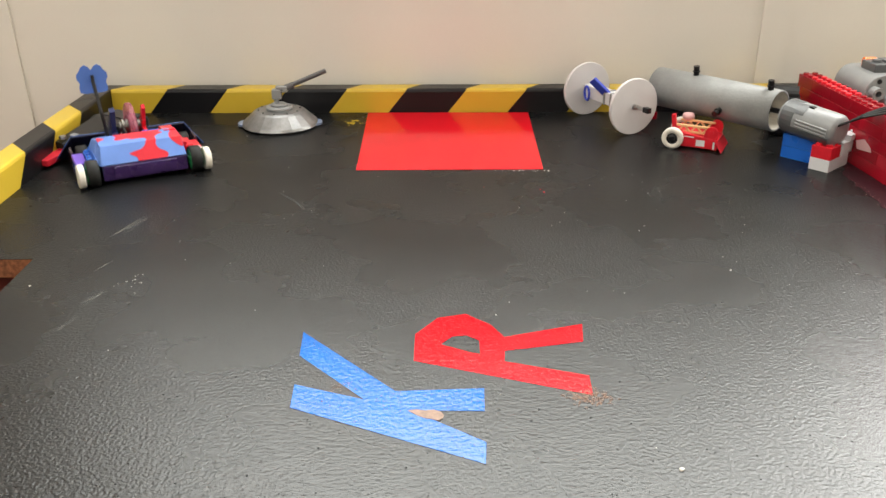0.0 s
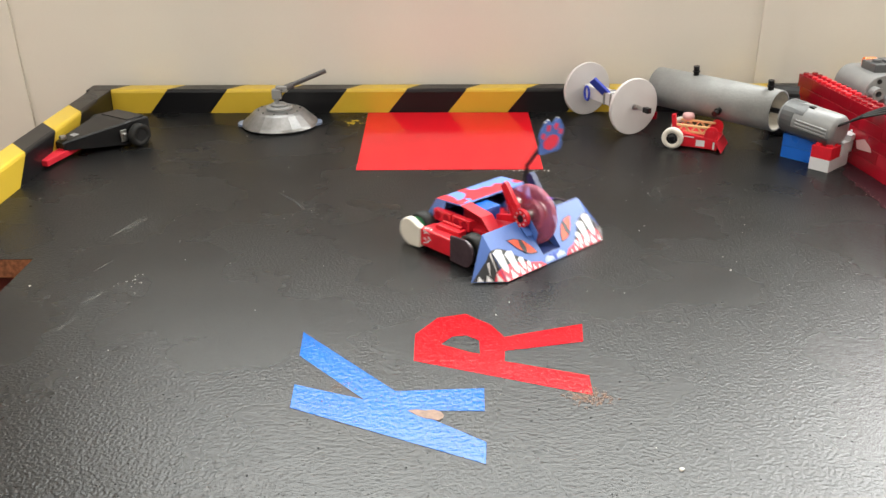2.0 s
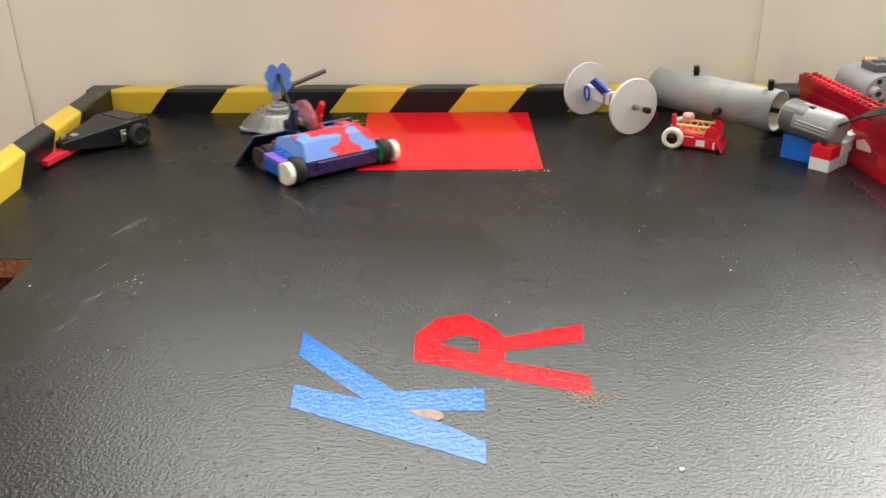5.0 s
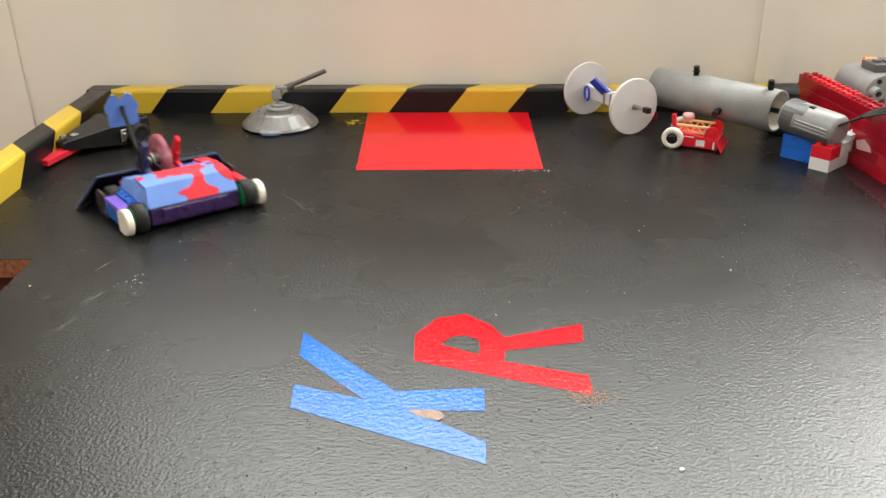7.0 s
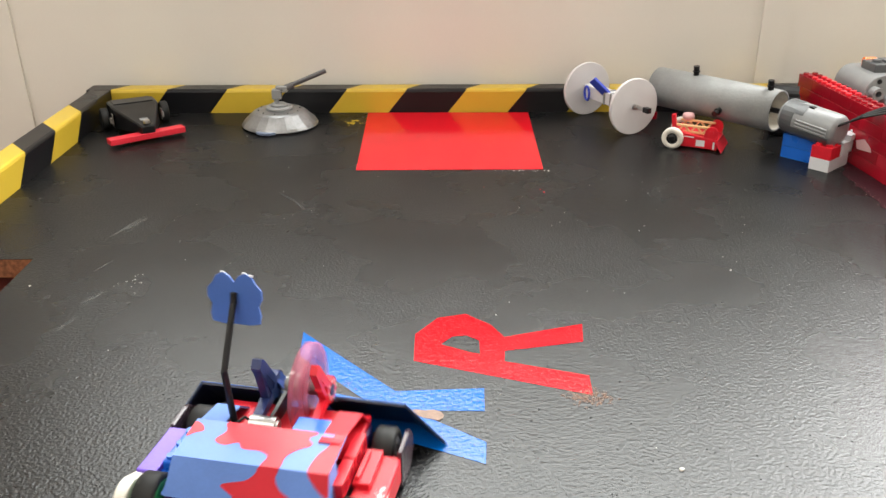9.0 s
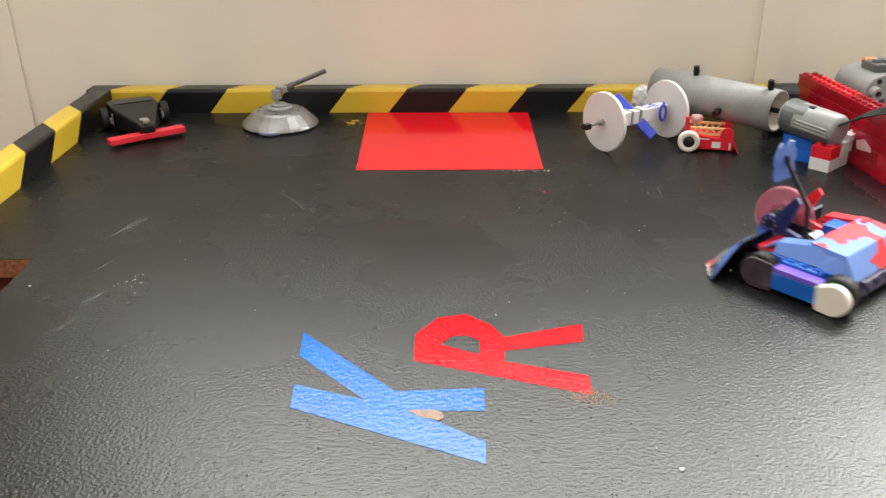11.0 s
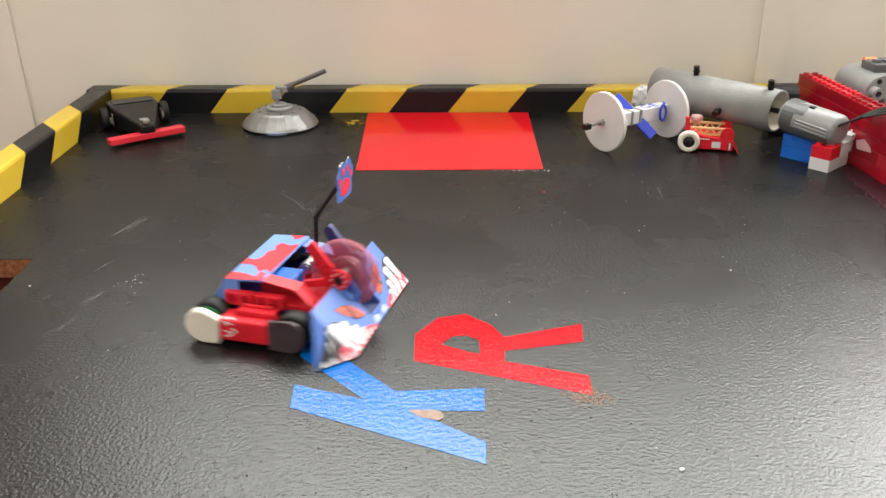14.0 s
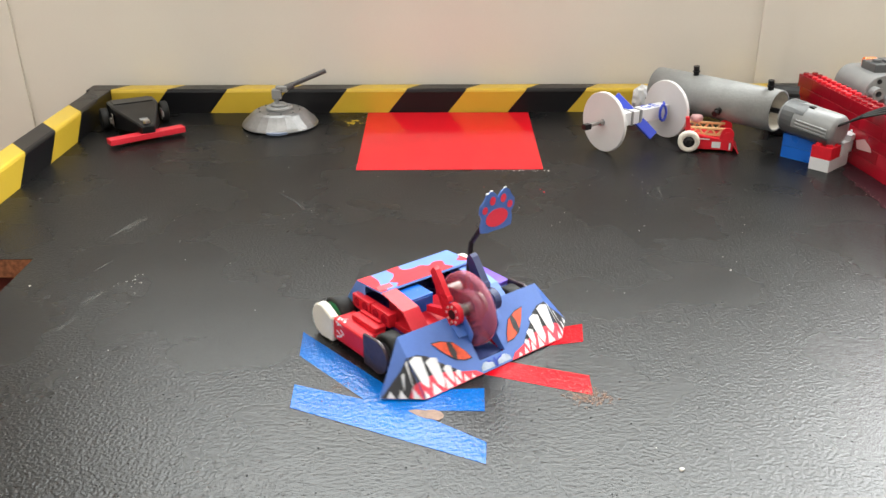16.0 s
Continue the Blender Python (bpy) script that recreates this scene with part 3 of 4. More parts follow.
        pts = [on_cover(max(-30.7, min(30.7, x)), max(1.0, min(2.0, v)) if top else max(0.0, min(0.999, v))) for x, v in rounded(shape)]
        part("red_patch", patch([p for p, n in pts], Vector((0, -0.005, 0.08)) if top else Vector((0, -0.068, 0.042))), M["pale_red"], r, "printed red camouflage patch")
    # right flank: red paper box and bricks with holes
    part("side_panel", merged(patch([Vector((20.4, -28, 29.4)), Vector((28.6, -28, 29.4)), Vector((30.2, -4, 26.2)), Vector((20.6, -4, 26.2))], Vector((0, 0, -0.6))), patch([Vector((20.6, -4, 26.2)), Vector((30.2, -4, 26.2)), Vector((30.2, 5.5, 16.5)), Vector((20.6, 5.5, 16.5))], Vector((0, -0.5, -0.6))),
                              patch([Vector((20.4, -28, 15)), Vector((20.4, -28, 29.3)), Vector((20.6, -4, 26.0)), Vector((20.6, -4, 15))], Vector((0.5, 0, 0)))), M["pale_red"], r, "folded red paper panel")
    for y in (-34.6, -18.4):
        b = part("brick", box(28.8, 33.4, y - 7.6, y + 7.6, 15.4, 22.4, 0.3), M["red"], r)
        for dy in (-3.6, 3.6):
            part("hole", turned([(0, 0), (1.9, 0), (2.4, 0.25), (2.4, -0.3), (0, -0.3)], 16, "x", (33.45, y + dy, 19)), M["deep_red"], b)
    # left flank: blue strip
    part("side_strip", merged(patch([Vector((-29.2, -28, 28.3)), Vector((-19.6, -28, 28.3)), Vector((-20.5, -4, 23.4)), Vector((-30.4, -4, 23.4))], Vector((0, 0, -0.6))), patch([Vector((-30.4, -4, 23.4)), Vector((-20.5, -4, 23.4)), Vector((-20.5, 6, 16)), Vector((-30.4, 6, 16))], Vector((0, -0.5, -0.6)))), M["camo"], r, "folded pale blue card strip")
    part("skirt", patch([Vector((-29.5, -43.4, 27.2)), Vector((-29.6, -28, 28.2)), Vector((-30.6, -4, 23.2)), Vector((-33.4, -5, 17.6)), Vector((-33.6, -30, 18.2)), Vector((-32.4, -50.2, 14.9)), Vector((-30.6, -51.0, 15.2))], Vector((0.5, 0, -0.1))), M["camo"], r, "pale blue card side of the cover")
    part("beam", box(-34.2, -31.2, -38, -2, 12, 17.2, 0.4), M["cobalt"], r)
    # motors over the wheels
    part("motor_housing", merged(box(34, 47.2, -39.8, -12, 2.6, 14.2, 1.2), box(33.8, 40.5, -33, -12.5, 14, 16.8, 0.6), box(34.4, 36.4, -31, -15, 16.7, 18.2, 0.4)), M["red"], r, "red taped motor housing")
    jag = random.Random(11)
    torn = []
    for y, z, dy, dz in ((-36.5, 5, 5, 1.5), (-36.5, 8.2, 4, -1), (-36, 11.5, 5.5, 0.8), (-33, 6.4, 3, 2.4), (-32.6, 10, 3.4, -1.8), (-36.8, 13.2, 4, -0.6)):
        a, b = Vector((47.26, y, z)), Vector((47.26, y + dy, z + dz))
        w = Vector((0, -dz, dy)).normalized() * 0.45
        mid = a.lerp(b, 0.5) + Vector((0, 0, jag.uniform(-0.9, 0.9)))
        torn.append(patch([a - w, mid - w * 0.6, b, mid + w * 1.3, a + w], Vector((0.1, 0, 0))))
    for y, dx in ((-37, 2.2), (-34.6, -1.6), (-32.4, 1.4), (-35.6, 1.0)):
        torn.append(patch([Vector((43.8, y, 14.24)), Vector((43.8 + dx, y + 1.8, 14.24)), Vector((44.8 + dx, y + 1.0, 14.24)), Vector((44.6, y - 0.5, 14.24))], Vector((0, 0, 0.1))))
    part("streak", merged(*torn), M["white"], r, "torn white tape edge")
    part("motor_housing", merged(box(-47.2, -34, -39.8, -12, 2.6, 13.6, 1.2), box(-39, -34.5, -36, -13, 13, 17.6, 0.8), *[rod((-36.6, y, 17.4), (-36.6, y, 18.8), 1.7, 12) for y in (-33, -25, -17)]), M["cobalt"], r, "blue taped motor housing")
    part("tape_band", merged(box(-47.5, -39.4, -40.2, -13, 13.0, 16.0, 0.6)), M["purple"], r, "purple tape band")
    # wheel guards
    for s in (-1, 1):
        shape = arc(-49.2, 9.3, 8.7, 75, 270, 12) + [(-39.6, 0.6), (-38.8, 14.2)]
        g = prism(shape, s * 43.6, s * 48.4, "x", 0.7)
        part("rear_guard", g, M["ivory"], r, "ivory plastic wheel guard with rounded end")
        shape = [(-13, 0.8), (-13, 17)] + arc(-2.5, 9, 9.0, 80, -80, 12)
        part("front_guard", prism(shape, s * 45.8, s * 47.6, "x", 0.4), M["plum"], r, "dark plum taped wheel guard")
    wheels = []
    for name, x, y, m in (("rear_wheel", 37.6, -47.4, "green"), ("rear_wheel", -37.6, -47.4, "green"), ("front_wheel", 38.6, -2.2, "grey"), ("front_wheel", -38.6, -2.2, "grey")):
        wheels.append((wheel(name, r, x, y, 9.3, 9.8 if m == "green" else 9.2, 8.6, M[m]), x, y))
    # electronics and weapon
    part("receiver", merged(box(6.4, 20, -23, -10.5, 17.4, 26.5, 0.5), box(7.2, 19.2, -10.6, -10.1, 18, 25.5, 0.1)), M["cobalt"], r, "bright blue receiver box")
    part("weapon_motor", merged(rod((-12.5, -13, 22.2), (-2, -13, 22.2), 3.6, 20), rod((-2, -13, 22.2), (-1, -13, 22.2), 2.4, 16)), M["steel"], r, "small steel motor")
    part("motor_leads", merged(cable([(-12, -14, 22), (-16, -17, 23.5), (-17, -22, 22), (-14, -26, 21)], 0.55), cable([(-12, -12, 22), (-15, -13, 25), (-18, -19, 24), (-16, -26, 22)], 0.55)), M["rubber"], r)
    disc = new("weapon_disc")
    disc.empty_display_size = 0.01
    disc.parent = r
    disc.matrix_basis = pose(0.0025, 0.0115, 0.0252)
    part("tyre", turned([(9, -2.6), (17.4, -2.6), (18.5, -1.8), (18.5, 1.8), (17.4, 2.6), (9, 2.6), (9, -2.6)], 48, "x"), M["pink"], disc, "pink rubber ring", smooth=True)
    part("web", turned([(0, -1.6), (9.1, -1.6), (9.1, 1.6), (0, 1.6)], 40, "x"), M["pink"], disc)
    part("hub", merged(turned([(0, -9), (4, -9), (4, -7.4), (6.5, -7.2), (6.5, -5.4), (4.2, -5.2), (4.2, -4.4), (5.8, -4.2), (5.8, -2), (3, -1.8), (3, 5), (4.4, 5.2), (4.4, 7), (0, 7)], 24, "x")), M["dull_steel"], disc, "turned steel hub")
    # weapon arms
    hy, hz = 11.5, 25.2
    for x0, x1, material, label in ((9.8, 12.6, "red", "red lattice weapon arm"), (-14.2, -10.2, "navy", "navy weapon arm")):
        hub_ring = turned([(2.3, x0), (5.6, x0), (5.6, x1), (2.3, x1), (2.3, x0)], 24, "x", (0, hy, hz))
        bars = [prism([(-5, 40), (-2.6, 43), (-0.6, 42), (9, 29), (7.5, 26), (-3.2, 39)], x0, x1, "x"), prism([(-5, 40), (-3, 39.6), (8, 20.6), (6.4, 18.8)], x0, x1, "x"),
                prism([(-8, 17), (-8, 20.4), (7, 24), (7, 19.6)], x0, x1, "x"), prism([(-2, 35.4), (-0.4, 36.6), (4.6, 25.8), (3, 25)], x0, x1, "x"), prism([(-0.6, 29.6), (-0.2, 31), (8, 31.2), (8.8, 29.8)], x0, x1, "x")]
        if material == "navy":
            bars.append(prism([(-4.6, 39.8), (-1.6, 41.6), (8.6, 28.5), (6.6, 20.5), (2, 20)], x0 + 0.4, x1 - 0.4, "x"))
        for b in bars:
            bmesh.ops.translate(b, vec=(0, 0, 2), verts=b.verts)
        a = part("weapon_arm", merged(hub_ring, *bars), M[material], r, label)
        e = x1 if x1 > 0 else x0
        part("bearing", merged(turned([(0, e - 0.2), (2.4, e - 0.2), (2.4, e + 0.3), (0, e + 0.3)], 20, "x", (0, hy, hz))), M["black"], a)
        for k in range(8):
            t = radians(45 * k)
            part("bolt", turned([(0, 0), (0.7, 0), (0.7, 0.4), (0, 0.4)], 8, "x", (e, hy + 4 * math.cos(t), hz + 4 * math.sin(t))), M["rose"], a)
    part("weapon_belt", merged(prism([(-13, 19.5), (11, 19), (11, 27), (-13, 25.5)], -5.2, -3.8, "x")), M["black"], r)
    # paw flag on a bent black tube
    part("tail", merged(rod((-18.2, -14.3, 16), (-21.0, -13.6, 45.6), 1.35, 10), rod((-21.0, -13.6, 44.8), (-21.7, 1.8, 66.5), 1.3, 10), rod((-21.6, 1.6, 66), (-21.6, 2.8, 70.5), 1.3, 10)), M["black"], r, "bent black tube tail")
    lobes = [(0, -10.2), (5, -10.4), (9, -9.6), (9.6, -6.5), (8.8, -2.5), (10.4, 0.5), (10.2, 4), (8, 6.6), (6.8, 9), (4.2, 10.6), (1.8, 9.2), (0, 6.6)]
    outline = lobes + [(-x, z) for x, z in lobes[-2:0:-1]]
    flag = part("paw_flag", prism(outline, 0, 0.9, "y"), M["blue"], r, "blue foam paw with red pads")
    pads = merged(prism([(x * 1.0, z) for x, z in arc(0, -3.6, 6.6, 0, 360, 17, 4.6)[:-1]], 0.85, 1.1, "y"), *[prism(arc(x, z, rx, 0, 360, 12, rz)[:-1], 0.85, 1.1, "y") for x, z, rx, rz in ((-3.2, 5.6, 1.7, 2.2), (3.2, 5.6, 1.7, 2.2), (-7.4, 1.6, 1.6, 1.9), (7.4, 1.6, 1.6, 1.9))])
    part("paw_pad", pads, M["gum"], flag)
    part("torn_edge", merged(*[box(x, x + 1.6, 0.1, 0.8, z, z + 0.9, 0.2) for x, z in ((3.2, 10), (5.6, 9.2), (-5, 10))]), M["white"], flag)
    flag.matrix_basis = pose(-21.65 * MM, 3.4 * MM, 67.4 * MM, -4, 0, 0) @ Matrix.Diagonal((1.08, 1.0, 1.03, 1.0))
    return r, disc, wheels


monster, monster_disc, monster_wheels = build_monster()

# ---- the other machines in the arena ----


def build_dome():
    r = thing("dome_robot", "low silver dome robot with a small cannon on top", "robot", -0.1465, 0.777)
    shell = part("shell", turned([(33.8, 1.2), (34.3, 2.0), (33, 4.2), (23.5, 13.0), (21, 14.4), (9, 15.4), (0, 15.6), (0, 14.6), (20, 13.2), (32.6, 2.2), (33.8, 1.2)], 22), M["silver"], r, "faceted silver-painted dome shell")
    for a in (0, 180):
        flap = prism([(x, y) for x, y in arc(31, 0, 6.8, -75, 75, 8, 9.5)], 1.0, 2.8, "z")
        flap.transform(Matrix.Rotation(radians(a), 4, "Z"))
        part("flap", flap, M["flap"], shell, "thin blue-grey plastic flap")
    for k in range(10):
        a = radians(36 * k + 10)
        part("rivet", turned([(0, 15.6), (0.7, 15.4), (0.9, 14.4), (0, 14.2)], 8, "z", (18.5 * math.cos(a), 18.5 * math.sin(a), 0)), M["mid_grey"], shell)
    part("turntable", merged(turned([(0, 18), (10.5, 18), (12, 17.2), (12, 15.2), (0, 15.2)], 28), turned([(0, 20), (6.5, 20), (7.5, 18), (0, 18)], 24)), M["light_grey"], r, "grey round turntable", smooth=True)
    part("post", merged(rod((-2, 0, 18), (-2, 0, 33.5), 2.3, 14), box(-5.5, 3, -3, 3, 24, 33, 0.9), box(-2, 9, -2.6, 2.6, 30, 36, 1.2)), M["light_grey"], r, "grey jointed post")
    part("barrel", merged(rod((2, 0, 32), (43, 3, 48.5), 2.1, 16), rod((0, 0, 31), (14, 1, 36.2), 3.0, 14)), M["grey"], r, "dark grey cannon barrel")
    part("skid", turned([(0, 0), (28, 0), (28, 1.4), (0, 1.4)], 24), M["black"], r)
    return shell


def build_black():
    r = thing("wedge_robot", "black wedge robot with two wheels and a red bar", "robot", -0.283, 0.728, 0, 120)
    # hull: wide and high behind, tapering to a low narrow nose
    bm = bmesh.new()
    rings = []
    for y, w, z0, z1 in ((-29, 19.8, 3, 20), (-27.5, 20.6, 2.5, 21), (-10, 20.4, 2, 21.5), (-5, 20, 2, 21), (43, 6, 7.4, 14.4), (45, 5, 8, 13.6)):
        rings.append([bm.verts.new(p) for p in ((-w, y, z0), (w, y, z0), (w, y, z1 - 1), (w - 1.2, y, z1), (-w + 1.2, y, z1), (-w, y, z1 - 1))])
    for a, b in zip(rings, rings[1:]):
        for i in range(6):
            j = (i + 1) % 6
            bm.faces.new((a[i], a[j], b[j], b[i]))
    bm.faces.new(rings[0])
    bm.faces.new(rings[-1][::-1])
    hull = part("hull", bm, M["black"], r, "black taped card hull")
    part("lid", merged(box(-17, 17, -26.5, -9.5, 20.9, 22.1, 0.3)), M["black"], hull)
    for s in (-1, 1):
        part("bracket", merged(box(s * 20.9 - 0.5, s * 20.9 + 0.5, -4, 2, 6, 16, 0.3), box(s * 22 - 1.2, s * 22 + 1.2, -3.2, 0.6, 8, 13, 0.4)), M["steel"], r, "small steel motor bracket")
        w = new("wheel")
        w.empty_display_size = 0.01
        w.parent = r
        w.matrix_basis = pose(s * 0.0258, -0.0125, 0.0096)
        part("tyre", turned(wheel_profile(9.6, 6.6, 5), 26, "x"), M["rubber"], w, smooth=True)
        part("rim", turned([(0, -3.2), (5, -3.2), (5, 3.2), (3, 3.6), (0, 3.8)], 18, "x"), M["black"], w)
    part("bolt", merged(turned([(0, 14.5), (2.6, 14.3), (3, 13.4), (3, 11.6), (0, 11.4)], 6, "z", (0, 41, 4)), rod((0, 41, 4), (0, 41, 12), 2.2, 10)), M["steel"], r, "steel bolt")
    part("label_plate", patch([Vector((-3.5, 28, 16.6)), Vector((3.5, 28, 16.6)), Vector((3, 33, 15.9)), Vector((-3, 33, 15.9))], Vector((0, 0.1, 0.3))), M["light_grey"], r, "small pale sticker")
    bar = part("weapon_bar", merged(box(-31.5, 34, -5, 5, 2.6, 7.6, 0.6), box(-6, 6, -3, 3, 7.4, 8.6, 0.3)), M["pale_red"], r, "red taped bar")
    bar.matrix_basis = pose(0, 0.0405, 0)
    return r, bar


def build_white():
    r = thing("axle_robot", "two white foam disc wheels on a lettered white bar", "robot")
    for x in (-35.5, 35.5):
        w = part("wheel", turned([(0, -1.7), (24, -1.7), (24.4, -1.2), (24.4, 1.2), (24, 1.7), (0, 1.7)], 30, "x", (x, 0, 24.4)), M["foam"], r, "white foam board disc wheel")
        part("collar", turned([(0, -2.6), (2.5, -2.6), (2.5, 2.6), (0, 2.6)], 14, "x", (x, 0, 24.4)), M["light_grey"], w)
    part("bar", merged(box(-32, 32, -5.5, 5.5, 20.5, 31.5, 0.5)), M["white"], r, "white card box beam")
    part("axle", merged(rod((37, 0, 26), (55, -1, 25), 1.7, 14), rod((37, 0, 26), (41, 0, 25.7), 2.3, 12)), M["steel"], r, "bare steel axle stub")
    part("axle_tip", merged(rod((53.4, -0.9, 25.1), (56.2, -1.1, 24.9), 2.0, 10), box(51, 57.5, -2.4, 2.4, 22.6, 27.2, 0.5)), M["black"], r, "black clip on the axle")
    paddle = box(-4.4, 4.4, -1.5, 1.5, -24, 22, 0.6)
    paddle.transform(Matrix.Translation((3.5, 0, 26.5)) @ Matrix.Rotation(radians(34), 4, "Y") @ Matrix.Rotation(radians(36), 4, "X"))
    part("paddle", paddle, M["blue_plastic"], r, "bright blue paddle strapped across the bar")
    part("strap", merged(box(-1.2, 1.8, -6.2, 6.2, 19.8, 32.2, 0.6), box(8.5, 11, -6.2, 6.2, 19.8, 32.2, 0.6)), M["light_grey"], r, "grey wire strap")
    pts = [(-22 + 3.6 * math.sin(radians(a)), 8.2 + 1.0 * math.sin(radians(a * 0.5)), 26.5 + 6.4 * math.cos(radians(a))) for a in range(20, 381, 30)]
    pts = [(-28, 3, 33.6), (-25, 6.4, 33.4)] + pts
    part("loop", cable([tuple(p) for p in pts], 1.1, 8), M["blue_plastic"], r, "blue cord loop")
    for text, x in (("G", -10.5), ("E", -19.5)):
        cu = bpy.data.curves.new("lettering", "FONT")
        cu.body, cu.size, cu.extrude, cu.align_x = text, 0.0125, 0.00012, "CENTER"
        tmp = bpy.data.objects.new("lettering", cu)
        scene.collection.objects.link(tmp)
        me = bpy.data.meshes.new_from_object(tmp.evaluated_get(bpy.context.evaluated_depsgraph_get()))
        bpy.data.objects.remove(tmp)
        me.materials.append(M["blue_ink"])
        ob = new("lettering", me)
        ob.parent = r
        ob.matrix_basis = pose(x * MM, 0.0036, 0.03165, 0, 0, 180)
    part("lead", cable([(22, -3, 20), (20, -6, 14), (25, -5, 9), (30, -2, 12)], 0.8), M["mid_grey"], r)
    for o in r.children:
        if o.name.split(".")[0] not in ("wheel",):
            o.location.z -= 0.0016
    return r


def build_redbot():
    r = thing("ramp_robot", "small red ramp robot with white wheels and tan beams", "robot")
    side = [(-17, 3), (-17, 12), (-13, 14.5), (20, 9.5), (20, 1.5), (-10, 1.5)]
    part("hull", merged(prism(side, -13.5, 13.5, "x", 0.5), box(-13.5, 13.5, 16, 21, 1.2, 9.2, 0.5)), M["red"], r, "red taped hull")
    part("ramp", patch([Vector((-15.5, 19, 10)), Vector((15.5, 19, 10)), Vector((16, 25.5, 0.6)), Vector((-16, 25.5, 0.6))], Vector((0, -0.4, -0.7))), M["pale_red"], r, "red card ramp")
    part("tape_patch", merged(box(13.4, 13.8, 4, 11, 3.2, 8.4, 0.1), box(13.4, 13.75, 17.5, 19, 2, 8, 0.1), box(13.4, 13.7, -6, 2, 9.8, 10.6, 0.1)), M["white"], r, "pale worn tape")
    for s in (-1, 1):
        x = s * 8.5
        beam = part("beam", merged(box(x - 1.2, x + 1.2, -14, 14.5, 17.2, 18.8, 0.2), box(x - 1.2, x + 1.2, -14, 14.5, 12.2, 13.8, 0.2),
                                   *[prism([(y, 13), (y + 1.6, 13), (y + 5.6, 18), (y + 4, 18)], x - 1.1, x + 1.1, "x") for y in (-13, -3, 7)],
                                   *[prism([(y, 18), (y + 1.6, 18), (y + 5.6, 13), (y + 4, 13)], x - 1.1, x + 1.1, "x") for y in (-8, 2)]), M["tan"], r, "tan lattice beam")
        part("cheek", merged(prism([(9, 8)] + arc(15.5, 15, 5.2, 180, 0, 8) + [(20, 8)], s * 12.4 - 0.9, s * 12.4 + 0.9, "x"), turned([(0, -1.4), (2, -1.4), (2, 1.4), (0, 1.4)], 12, "x", (s * 12.4, 15.5, 15))), M["red"], r, "red rounded bracket")
        w = new("wheel")
        w.empty_display_size = 0.01
        w.parent = r
        w.matrix_basis = pose(s * 0.0178, -0.0145, 0.0088)
        part("tyre", turned(wheel_profile(8.8, 5.0, 4.6), 28, "x"), M["ivory"], w, "white foam tyre", smooth=True)
        part("hub", merged(turned([(0, -2.9), (3, -2.9), (5, -2.2), (5, 2.2), (3, 2.9), (2.2, 3.6), (0, 3.6)], 20, "x")), M["black"], w, "black hub")
    part("fin", merged(prism([(-16.5, 10), (-18.6, 26.5), (-15.4, 27), (-13, 13)], 7, 10.5, "x", 0.3)), M["red"], r, "red upright fin")
    part("knob", turned([(0, 13), (2.8, 13), (4.8, 14.8), (5.3, 17.4), (4.2, 19.6), (0, 20.3)], 22, "z", (-11.5, -8.5, 3.5)), M["rose"], r, "pale pink round knob", smooth="all")
    return r


def studs(x0, y0, nx, ny, z):
    return [turned([(2.45, 0), (2.45, 1.5), (2.2, 1.75), (0, 1.75)], 14, "z", (x0 + 4 + 8 * i, y0 + 4 + 8 * j, z)) for i in range(nx) for j in range(ny)]


